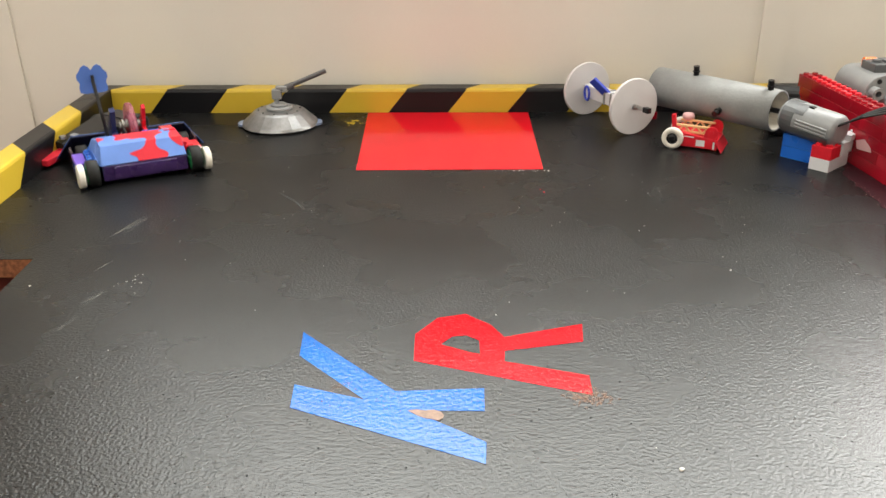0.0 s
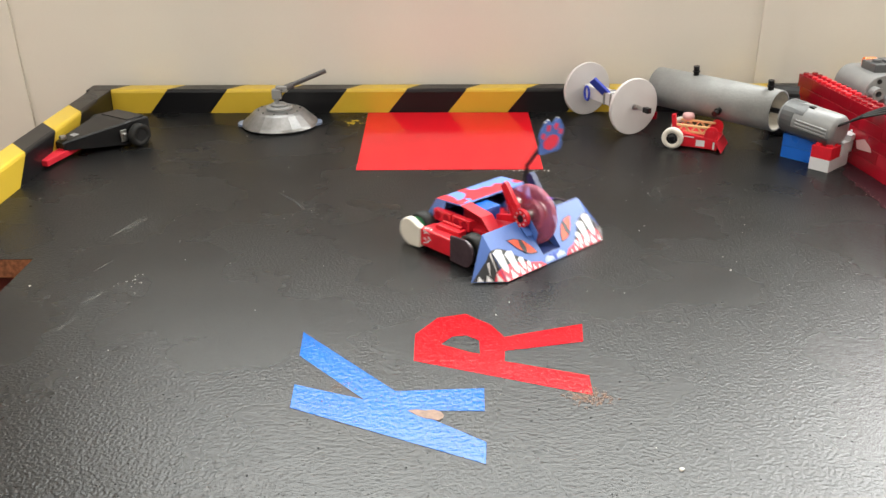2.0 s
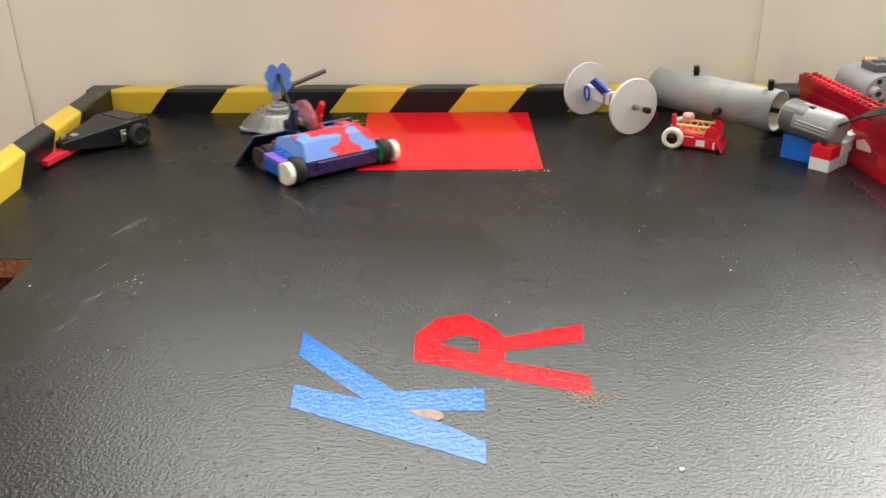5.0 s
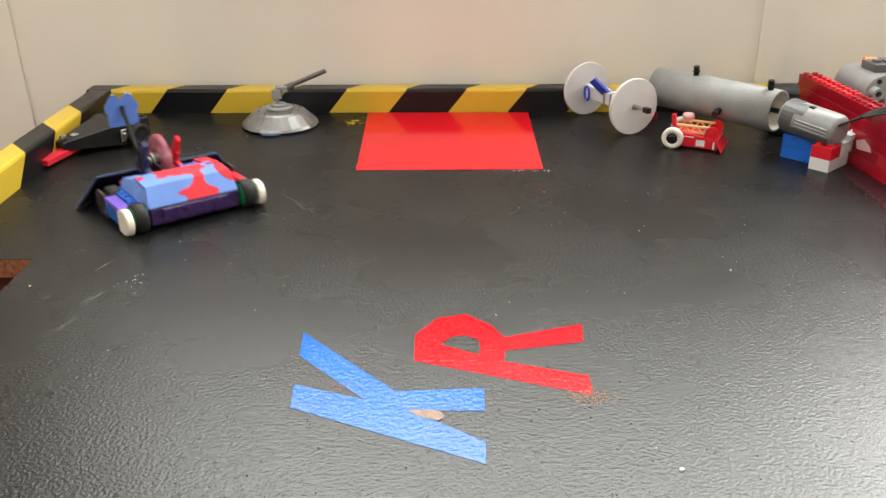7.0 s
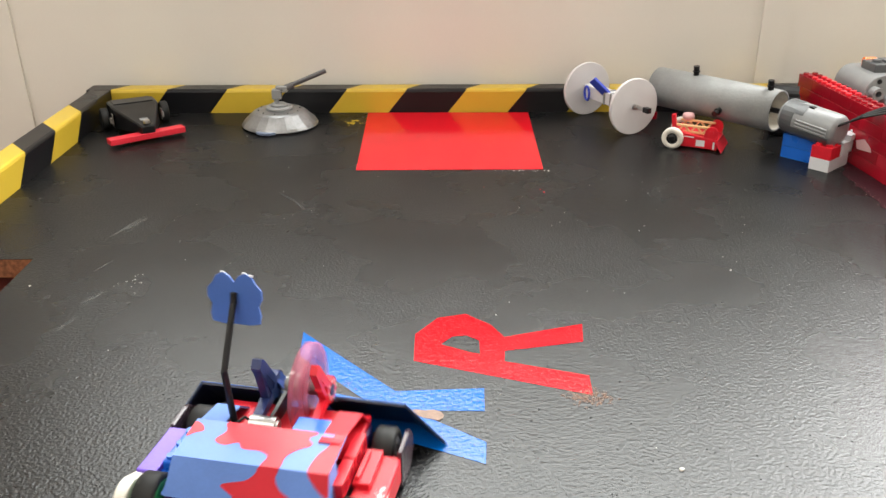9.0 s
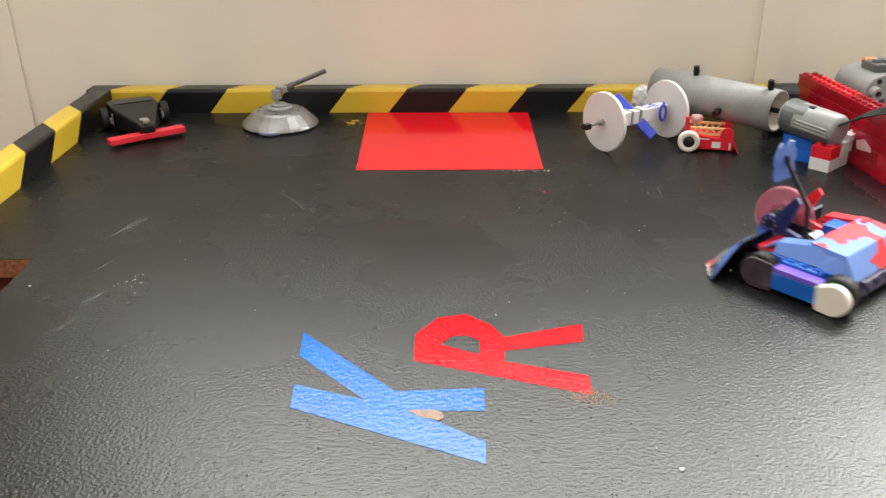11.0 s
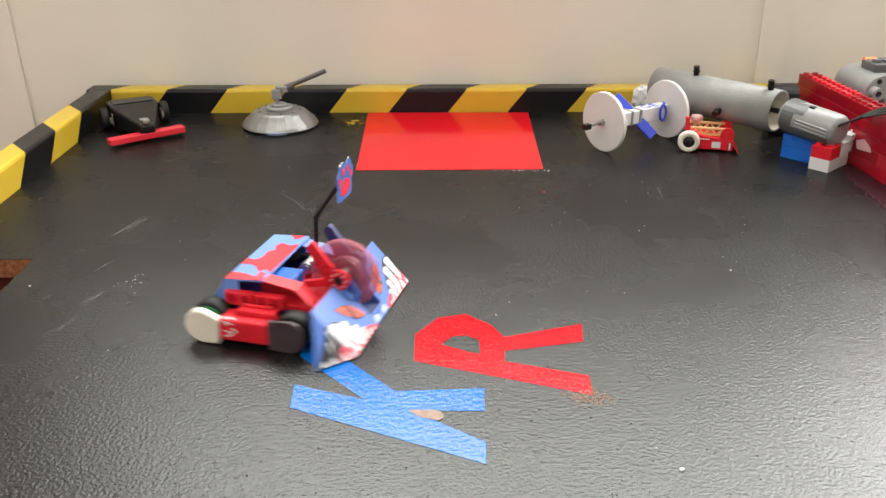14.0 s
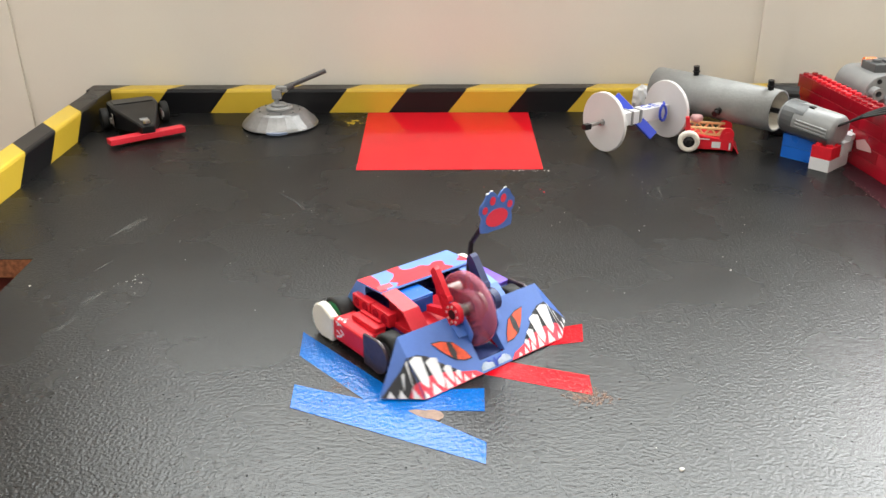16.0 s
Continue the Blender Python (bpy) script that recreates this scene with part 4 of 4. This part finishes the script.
def build_drum():
    """The machine with the grey drum: its space runs along the drum's axis towards the motor."""
    place = pose(0.270, 0.6945, 0, 0, 0, -47.5)
    r = thing("drum_robot", "brick-built robot with grey tube drum, motor and red side wall", "robot", 0.270, 0.6945, 0, -47.5)
    ax = (0, 34)
    drum = part("drum", turned([(15.8, -115), (16.8, -115), (16.8, 0), (15.4, 0), (15.4, -115), (15.8, -115)], 44, "x", (0, *ax)), M["tube"], r, "grey-painted plastic tube drum", smooth=True)
    part("lining", turned([(15.3, -0.2), (15.3, -14), (0, -14)], 36, "x", (0, *ax)), M["tube_in"], drum, "off-white tube inside")
    for x, a in ((-77, 96), (-8, 98), (-6, -98), (-43, -164), (-109, -164)):
        c, s = math.cos(radians(a)), math.sin(radians(a))
        at = [Vector((x, ax[0] + k * c, ax[1] + k * s)) for k in (15, 19.5, 20.4, 24.5)]
        part("pin", merged(rod(at[0], at[1], 2.4, 12), rod(at[1], at[2], 3.1, 12), rod(at[2], at[3], 2.3, 12, 2.6)), M["black"], drum, "black plastic connector pin")
    part("drive_axle", merged(rod((-14, *ax), (9, *ax), 2.2, 8), rod((-13, ax[0], ax[1]), (-9, ax[0], ax[1]), 6, 12)), M["black"], r)
    # motor, turned a little from the drum's axis
    mt = Matrix.Translation((6, 0, 33.5)) @ Matrix.Rotation(radians(-7), 4, "Z") @ Matrix.Rotation(radians(5), 4, "Y")

    def at_motor(bm):
        bm.transform(mt)
        return bm
    m = part("motor", at_motor(turned([(0, 0), (8, 0), (11.6, 1.2), (13, 4), (13.2, 12), (13.2, 46), (12, 48.5), (8, 49.5), (0, 49.5)], 24, "x")), M["light_grey"], r, "grey toy motor", smooth=True)
    part("front_ring", at_motor(turned([(13.1, 3.4), (13.6, 4), (13.6, 14), (13.1, 14.6)], 24, "x")), M["mid_grey"], m, "slate grey motor front")
    for a in (170, 181, 192):
        part("side_flute", at_motor(rod((18, 13.1 * math.cos(radians(a)), 13.1 * math.sin(radians(a))), (45, 13.1 * math.cos(radians(a)), 13.1 * math.sin(radians(a))), 0.9, 8)), M["light_grey"], m)
    part("belly", at_motor(prism(arc(0, 0, 13.6, 196, 320, 14) + arc(0, 0, 12.8, 320, 196, 14), 10, 47, "x")), M["mid_grey"], m, "slate grey underside")
    part("shoulder", at_motor(prism(arc(0, 0, 13.5, 100, 150, 8) + arc(0, 0, 12.8, 150, 100, 8), 3.5, 22, "x")), M["mid_grey"], m)
    part("vent", at_motor(box(22, 26, -5, -1, 12, 13.4, 0.2)), M["black"], m)
    for k in range(4):
        y = -3 + k * 1.9
        part("lead", cable([(53, y - 9, 35), (60, y - 8, 39), (70, y * 1.4 - 6, 45 + k * 0.6), (82, y * 1.8 + 3, 49 + k * 1.4), (98, y * 2 + 16, 51 + k * 2.2)], 0.85), M["rubber"], r, "black motor lead")
    # bricks that carry the motor
    for z in (0, 9.7):
        part("brick", merged(box(10.5, 42.3, -7, 8.8, z, z + 9.5, 0.25)), M["cobalt"], r, "blue toy brick")
    part("brick", merged(box(40, 55.8, -18.5, 13.3, 0, 9.5, 0.25)), M["white"], r, "white toy brick")
    part("brick", merged(box(40.1, 55.9, -18.4, -2.6, 9.6, 19.1, 0.25), *studs(40, -18.5, 2, 2, 19.1)), M["red"], r, "red two by two toy brick with studs")
    part("brick", merged(box(48, 55.8, 2, 18, 9.6, 19.1, 0.25), box(49, 56.8, 10, 25.8, 19.2, 24, 0.25), *studs(49, 18, 1, 1, 24)), M["white"], r, "white toy brick")
    # red side wall, standing at an angle to the drum
    t = place.inverted() @ pose(0.3202, 0.67, 0, 0, 0, 5.3)
    t.translation *= 1000

    def placed(bm):
        bm.transform(t)
        return bm
    wall = part("side_wall", placed(box(0.5, 15.5, -119.5, 96.5, 0.2, 47.3, 0.2)), M["deep_red"], r, "glossy worn red brick wall")
    for row in range(5):
        y = -120.0 - (16 if row % 2 else 0)
        while y < 97:
            a, b = max(y, -120), min(y + 32, 97)
            if b - a > 3:
                part("brick", placed(box(0, 16, a + 0.06, b - 0.06, row * 9.55, row * 9.55 + 9.45, 0.22, 1)), M["wall_red"], wall)
            y += 32
    for k in range(27):
        for i in range(2):
            part("stud", placed(studs(8 * i, -119.5 + 8 * k, 1, 1, 47.6)[0]), M["red"] if 17 <= k < 25 else M["wall_red"], wall)
    part("torn_tape", placed(patch([Vector((-0.3, -12, 14)), Vector((-0.3, -32, 17)), Vector((-0.3, -30, 20)), Vector((-0.3, -20, 24)), Vector((-0.3, -9, 20))], Vector((-0.1, 0, 0)))), M["rose"], r, "torn pale tape")
    # battery box
    prof = [(0, 6), (0, 46)] + arc(13, 46, 13, 180, 90, 8) + [(88, 59), (88, 6)]
    b = part("battery_box", placed(prism([(x + 28, z - 1) for x, z in prof], 38, 88, "y", 0.6)), M["light_grey"], r, "light grey battery box")
    part("panel", placed(box(50, 70, 37.4, 38.4, 30, 48, 0.3)), M["mid_grey"], b)
    part("panel", placed(box(27.2, 28.4, 46, 78, 27, 44, 0.3)), M["mid_grey"], b)
    part("switch_plate", placed(merged(box(40, 102, 50, 72, 57.6, 64.6, 0.8), turned([(0, 66.5), (3.6, 66.3), (4, 65), (4, 64.4), (0, 64.4)], 18, "z", (47, 61, 0.4)), box(52, 64, 53, 69, 64.4, 66.4, 0.6))), M["mid_grey"], b, "dark grey switch plate")
    part("switch", placed(merged(turned([(0, 0), (3.1, 0), (3.1, 10), (0, 10)], 16, "x", (43.5, 75, 62.6)), box(43.5, 53.5, 72, 78, 57.6, 62.6, 0.4))), M["orange_plastic"], b, "orange sliding switch")
    for x, z in ((35, 45), (47, 38)):
        part("socket", placed(turned([(2.6, 38.2), (2.6, 30), (5, 30), (5, 38.2)], 18, "y", (x, 0, z))), M["light_grey"], b)
    part("axle_hole", placed(turned([(0, 37.3), (2, 37.3), (2, 38.4), (0, 38.4)], 14, "y", (38.5, 0, 53.5))), M["black"], b)
    # black gearbox behind the drum's end
    g = place.inverted() @ pose(0.294, 0.748, 0, 0, 0, -20)
    g.translation *= 1000
    gb = merged(box(-13, 13, -10, 10, 0, 34, 2.5), rod((-11, 0, 34), (11, 0, 34), 8, 18))
    gb.transform(g)
    part("gearbox", gb, M["black"], r, "black gearbox")
    return r


def build_small_things():
    r = thing("corner_robot", "small white and red machine half hidden behind the tube", "robot", 0.184, 0.797, 0, 12)
    crumple = random.Random(3)
    wad = bmesh.new()
    bmesh.ops.create_icosphere(wad, subdivisions=3, radius=10)
    for v in wad.verts:
        k = crumple.uniform(0.86, 1.12)
        v.co = Vector((v.co.x * 1.05 * k, v.co.y * k, 18.5 + v.co.z * 1.2 * k))
    part("body", wad, M["white"], r, "white crumpled paper body")
    part("base", box(-11, 11, -9.5, 10, 0.3, 7.2, 0.8), M["deep_red"], r, "red base")
    part("knob", turned([(0, -10.4), (2.0, -10.4), (2.0, -7.6), (0, -7.4)], 12, "y", (2, 0, 23.5)), M["black"], r)
    # crumbs and paint flecks on the floor
    rng = random.Random(7)
    named = ((94.7, 285.8, 1.1), (169, 469.5, 0.55), (28.1, 415.5, 0.45), (-235.2, 451.5, 0.75), (-166, 380, 0.3), (88, 300, 0.25))
    bits = [(x, y, s) for x, y, s in named]
    for _ in range(55):
        bits.append((rng.uniform(-230, 260), rng.uniform(420, 800), rng.uniform(0.14, 0.34)))
    for _ in range(22):
        bits.append((rng.uniform(60, 150), rng.uniform(520, 640), rng.uniform(0.12, 0.28)))
    for _ in range(14):
        bits.append((-178 + rng.gauss(0, 5), 459 + rng.gauss(0, 7), rng.uniform(0.15, 0.4)))
    for _ in range(18):
        bits.append((rng.uniform(40, 84), 648.5 + rng.gauss(0, 0.8), rng.uniform(0.25, 0.6)))
    lumps = []
    for x, y, s in bits:
        bm = bmesh.new()
        bmesh.ops.create_icosphere(bm, subdivisions=1, radius=s)
        for v in bm.verts:
            v.co *= rng.uniform(0.7, 1.2)
            v.co = Vector((v.co.x * 1.2 + x, v.co.y + y, max(0, v.co.z * 0.7 + s * 0.3)))
        lumps.append(bm)
    tagged(part("crumbs", merged(*lumps), M["crumb"]), "white crumbs and dust specks scattered on the floor", "debris", kind="stuff")
    bits = [(73.3, 600.9, 0.7), (71, 606, 0.3), (30, 612, 0.2)]
    tagged(part("red_crumbs", merged(*[prism([(x - s, y), (x, y - s * 1.6), (x + s, y + s), (x - s * 0.2, y + s * 1.8)], 0.02, 0.5) for x, y, s in bits]), M["red"]), "tiny red flecks on the floor", "debris", kind="stuff")
    flecks = []
    for _ in range(16):
        x, y, s = -83 + rng.gauss(0, 4.5), 781 + rng.gauss(0, 6), rng.uniform(0.6, 2.2)
        flecks.append(prism([(x + s * rng.uniform(0.4, 1.5) * math.cos(a), y + s * rng.uniform(0.4, 1.2) * math.sin(a)) for a in (0.2, 1.3, 2.5, 3.8, 5.1)], 0.02, 0.2))
    tagged(part("yellow_flecks", merged(*flecks), M["yellow"]), "yellow-green paint flecks on the black floor", "debris", kind="stuff")
    foot = [(320, 667), (323.2, 633), (327.2, 590), (331.6, 541)]
    torn = [(303.6 + 0.02 * (y - 541) + (max(0, y - 640) * 0.5) + rng.uniform(-1.8, 1.4), y) for y in range(541, 660, 6)]
    tagged(part("tape_remnant", flat([foot + torn], 0.01, 0.25), M["maroon"]), "torn dark maroon tape along the foot of the red wall", "tape")
    flakes = []
    for x, y in torn:
        for _ in range(2):
            u, v, z = x + rng.uniform(-1.5, 4), y + rng.uniform(-3, 3), rng.uniform(0.08, 0.26)
            flakes.append([(u + z * rng.uniform(0.4, 1.8) * math.cos(a), v + z * rng.uniform(0.4, 1.4) * math.sin(a)) for a in (0.2, 1.3, 2.5, 3.8, 5.1)])
    tagged(part("tape_flakes", flat(flakes, 0.02, 0.4), M["rose"]), "pale flakes along the torn tape edge", "debris", kind="stuff")
    # pale scuffs worn into the paint
    def streak(p, q, w, bow=0.0):
        p, q = Vector(p), Vector(q)
        n = Vector((-(q - p).y, (q - p).x)).normalized()
        a, b = [], []
        for i in range(13):
            f = i / 12
            c = p.lerp(q, f) + n * bow * math.sin(math.pi * f)
            h = w * math.sin(math.pi * min(1, max(0.03, f))) * rng.uniform(0.5, 1.1) * 0.5
            a.append(tuple(c + n * h))
            b.append(tuple(c - n * h))
        return prism(a + b[::-1], 0.015, 0.06)
    def smudge(p, q, w, bow=0.0):
        """A worn place of many fine strokes."""
        d = (Vector(q) - Vector(p)).normalized()
        n = Vector((-d.y, d.x))
        out = []
        for _ in range(6 + int(w * 4)):
            o = n * rng.uniform(-0.5, 0.5) * w
            a, b = sorted((rng.uniform(0, 0.7), rng.uniform(0.3, 1)))
            out.append(streak(Vector(p).lerp(Vector(q), a) + o, Vector(p).lerp(Vector(q), b) + o + n * rng.uniform(-0.6, 0.6), rng.uniform(0.3, 0.9), bow * (b - a)))
        return merged(*out)
    marks = [smudge((-123, 606), (-80, 550), 1.8, 3), smudge((-201, 396), (-194.6, 418), 2.6, -1), smudge((-195.6, 426), (-193, 448), 4.2, 0), smudge((-212, 517), (-200, 560), 8, 1), smudge((-250, 360), (-246, 384), 4, 0), streak((152.5, 634), (151, 568), 0.8, 5),
             streak((-206, 470), (-199, 488), 1.5, 0)]
    tagged(part("scuff_marks", merged(*marks), M["scuff"]), "faint pale scuff marks on the black floor", "scuff", kind="stuff")


dome_shell = build_dome()
wedge_robot, wedge_bar = build_black()
axle_robot = build_white()
ramp_robot = build_redbot()
build_drum()
build_small_things()

# ---- movement ----


def motions():
    rows = [
        (0, -0.2466, 0.6774, 27.9), (0.1, -0.2385, 0.6523, 33.1), (0.2, -0.2203, 0.6238, 29.4), (0.3, -0.1939, 0.5776, 35.4),
        (0.4, -0.1575, 0.5171, 36.8), (0.5, -0.1158, 0.4508, 39.8), (0.6, -0.0809, 0.4000, 53.6), (0.7, -0.0424, 0.3658, 49.3),
        (0.8, -0.0089, 0.3369, 31.6), (0.9, 0.0112, 0.3110, 18.7), (1, 0.0228, 0.3007, 14.8), (1.1, 0.0251, 0.3083, 12.5),
        (1.2, 0.0238, 0.3222, 6.3), (1.3, 0.0208, 0.3436, 8.3), (1.4, 0.0169, 0.3856, 7.4), (1.5, 0.0141, 0.4344, 3.0),
        (1.6, 0.0167, 0.4724, -10.0), (1.7, 0.0237, 0.5010, -32.2), (1.8, 0.0335, 0.5080, -66.4), (1.9, 0.0432, 0.5122, -101.7),
        (2, 0.0474, 0.5062, -136.6), (2.1, 0.0610, 0.4916, -142.7), (2.2, 0.0776, 0.4605, -143.6), (2.3, 0.1050, 0.4319, -123.8),
        (2.4, 0.1192, 0.4257, -90.0), (2.5, 0.1216, 0.4225, -56.9), (2.6, 0.1151, 0.4155, -20.3), (2.7, 0.1127, 0.4017, 3.4),
        (2.8, 0.1148, 0.3894, 32.4), (2.9, 0.1129, 0.3795, 45.9), (3, 0.1047, 0.3812, 51.4), (3.1, 0.0940, 0.4000, 44.7),
        (3.2, 0.0698, 0.4192, 45.3), (3.3, 0.0387, 0.4496, 47.0), (3.4, 0.0002, 0.4875, 46.0), (3.5, -0.0333, 0.5221, 40.8),
        (3.6, -0.0569, 0.5625, 25.1), (3.7, -0.0677, 0.6004, 5.0), (3.8, -0.0668, 0.6429, -4.3), (4, -0.0540, 0.7584, -8.4),
        (4.2, -0.0467, 0.7652, 12.9), (5.2, -0.1350, 0.6720, 38.0), (6.3, -0.2634, 0.6657, 49.0), (6.5, -0.2616, 0.6634, 47.7),
        (6.7, -0.2582, 0.6565, 47.5), (7, -0.1957, 0.5910, 37.6), (7.2, -0.1743, 0.5653, 29.4), (7.5, -0.1901, 0.6041, 26.0),
        (7.7, -0.2288, 0.6842, 27.8), (8, -0.2441, 0.7601, 18.5), (8.1, -0.2477, 0.7618, 22.6), (8.2, -0.2376, 0.7337, 23.9),
        (8.3, -0.2233, 0.6965, 23.2), (8.4, -0.2004, 0.6296, 23.6), (8.5, -0.1741, 0.5653, 21.9), (8.6, -0.1467, 0.4930, 23.9),
        (8.7, -0.1155, 0.4251, 23.5), (8.8, -0.0854, 0.3655, 16.0), (8.9, -0.0680, 0.3213, 4.4), (9, -0.0600, 0.2970, -11.4),
        (9.1, -0.0566, 0.2945, -19.1), (9.2, -0.0503, 0.3084, -22.0), (9.7, 0.0220, 0.4750, -27.0), (10.1, 0.0980, 0.6250, -28.0),
        (10.4, 0.1280, 0.6100, -12.0), (10.8, 0.1850, 0.5200, 22.0), (11.05, 0.2120, 0.4720, 44.0), (11.3, 0.2002, 0.4625, 51.9),
        (11.4, 0.1724, 0.4792, 54.3), (11.5, 0.1397, 0.4988, 54.6), (11.6, 0.1028, 0.5128, 60.2), (11.7, 0.0776, 0.5366, 64.8),
        (11.8, 0.0555, 0.5270, 103.0), (11.9, 0.0325, 0.5120, 146.0), (12, 0.0181, 0.4937, 178.4), (12.1, 0.0216, 0.4753, 208.4),
        (12.2, 0.0261, 0.4722, 217.9), (12.3, 0.0249, 0.4706, 214.2), (12.5, 0.0245, 0.4734, 216.6), (13, 0.0350, 0.4775, 233.1),
        (13.1, 0.0403, 0.4840, 239.1), (13.2, 0.0456, 0.4814, 257.5), (13.3, 0.0526, 0.4872, 274.2), (13.4, 0.0548, 0.4900, 292.9),
        (13.5, 0.0559, 0.4870, 291.7), (13.6, 0.0428, 0.4837, 295.1), (13.7, 0.0113, 0.4652, 297.2), (13.8, -0.0216, 0.4515, 289.5),
        (13.9, -0.0474, 0.4314, 275.7), (14, -0.0612, 0.4210, 254.6), (14.2, -0.0775, 0.4139, 233.5), (14.5, -0.0723, 0.4071, 230.3),
        (14.7, -0.0260, 0.3621, 227.8), (14.8, -0.0049, 0.3387, 224.0), (14.9, 0.0066, 0.3161, 201.1), (15, 0.0090, 0.3080, 184.6),
        (15.2, 0.0081, 0.3255, 184.7), (15.3, 0.0061, 0.3530, 184.8), (15.5, 0.0045, 0.3685, 186.4), (15.6, 0.0038, 0.3735, 187.9), (16, 0.0067, 0.3864, 219.1),
    ]
    walk(monster, [(t, pose(x, y, 0, 0, 0, a)) for t, x, y, a in rows])
    steps = [i * 0.1 for i in range(161)]
    walk(monster_disc, [(t, pose(0.0025, 0.0115, 0.0252, -80 * i % 360, 0, 0)) for i, t in enumerate(steps)])
    # wheels roll by the way that the robot covers along its heading
    for ob, wx, wy in monster_wheels:
        turn, out = 0.0, [(0, pose(wx * MM, wy * MM, 0.0098 if wy < -30 else 0.0093))]
        for (t0, x0, y0, a0), (t1, x1, y1, a1) in zip(rows, rows[1:]):
            h = radians((a0 + a1) / 2)
            way = -(x1 - x0) * math.sin(h) + (y1 - y0) * math.cos(h) + radians(a1 - a0) * wx * MM
            n = 1 + int(abs(way) / 0.0092 / radians(80))
            for k in range(1, n + 1):
                turn -= way / n / 0.0092
                out.append((t0 + (t1 - t0) * k / n, pose(wx * MM, wy * MM, 0.0098 if wy < -30 else 0.0093, math.degrees(turn), 0, 0)))
        walk(ob, out)
    # the dome's shell is nudged round now and then
    walk(dome_shell, [(t, pose(0, 0, 0, 0, 0, a)) for t, a in ((0, 3), (4.2, 3), (5.2, 45), (6.3, 84), (7.0, 84), (7.25, 130), (7.5, 183), (7.75, 220), (8.0, 248), (8.5, 254), (9.2, 258), (11.3, 264), (12.0, 272), (16, 274))])
    # the black wedge robot is shoved into the corner and turned round
    walk(wedge_robot, [(t, pose(x, y, z, rx, 0, a)) for t, x, y, z, rx, a in (
        (0, -0.2825, 0.7195, 0, 0, 147), (4.2, -0.2825, 0.7195, 0, 0, 147), (6.3, -0.2825, 0.7195, 0, 0, 147), (7.0, -0.2825, 0.7200, 0, 0, 147), (7.5, -0.2820, 0.7205, 0, 0, 147), (7.7, -0.277, 0.742, 0.002, 2, 156),
        (7.9, -0.276, 0.775, 0.008, 10, 172), (8.05, -0.274, 0.785, 0.008, 8, 190), (8.25, -0.270, 0.772, 0.002, 2, 203), (8.5, -0.2715, 0.767, 0, 0, 209), (9.0, -0.271, 0.766, 0, 0, 209), (16, -0.271, 0.766, 0, 0, 209))])
    walk(wedge_bar, [(t, pose(0, 0.0405, 0, 0, 0, a)) for t, a in ((0, -69), (7.5, -69), (7.8, -50), (8.1, -15), (8.5, 12), (9.0, 9.5), (16, 9.5))])
    # the axle robot and the ramp robot are hit while the battle robot passes
    walk(axle_robot, [(t, pose(x, y, 0.0244, 0, 0, a) @ pose(0, 0, 0, roll) @ pose(0, 0, -0.0244)) for t, x, y, a, roll in (
        (0, 0.149, 0.778, -64.5, 180), (9.2, 0.149, 0.778, -64.5, 180), (10.0, 0.149, 0.778, -64.5, 180), (10.12, 0.151, 0.766, -86, 135), (10.22, 0.155, 0.748, -108, 85), (10.35, 0.159, 0.729, -132, 35),
        (10.6, 0.1612, 0.7182, -147, 0), (16, 0.1612, 0.7182, -147, 0))])
    walk(ramp_robot, [(t, pose(x, y, 0, 0, 0, a)) for t, x, y, a in ((0, 0.2107, 0.7145, -116), (10.0, 0.2107, 0.7145, -116), (10.3, 0.220, 0.712, -104), (10.6, 0.2190, 0.7095, -103), (16, 0.2190, 0.7095, -103))])


motions()
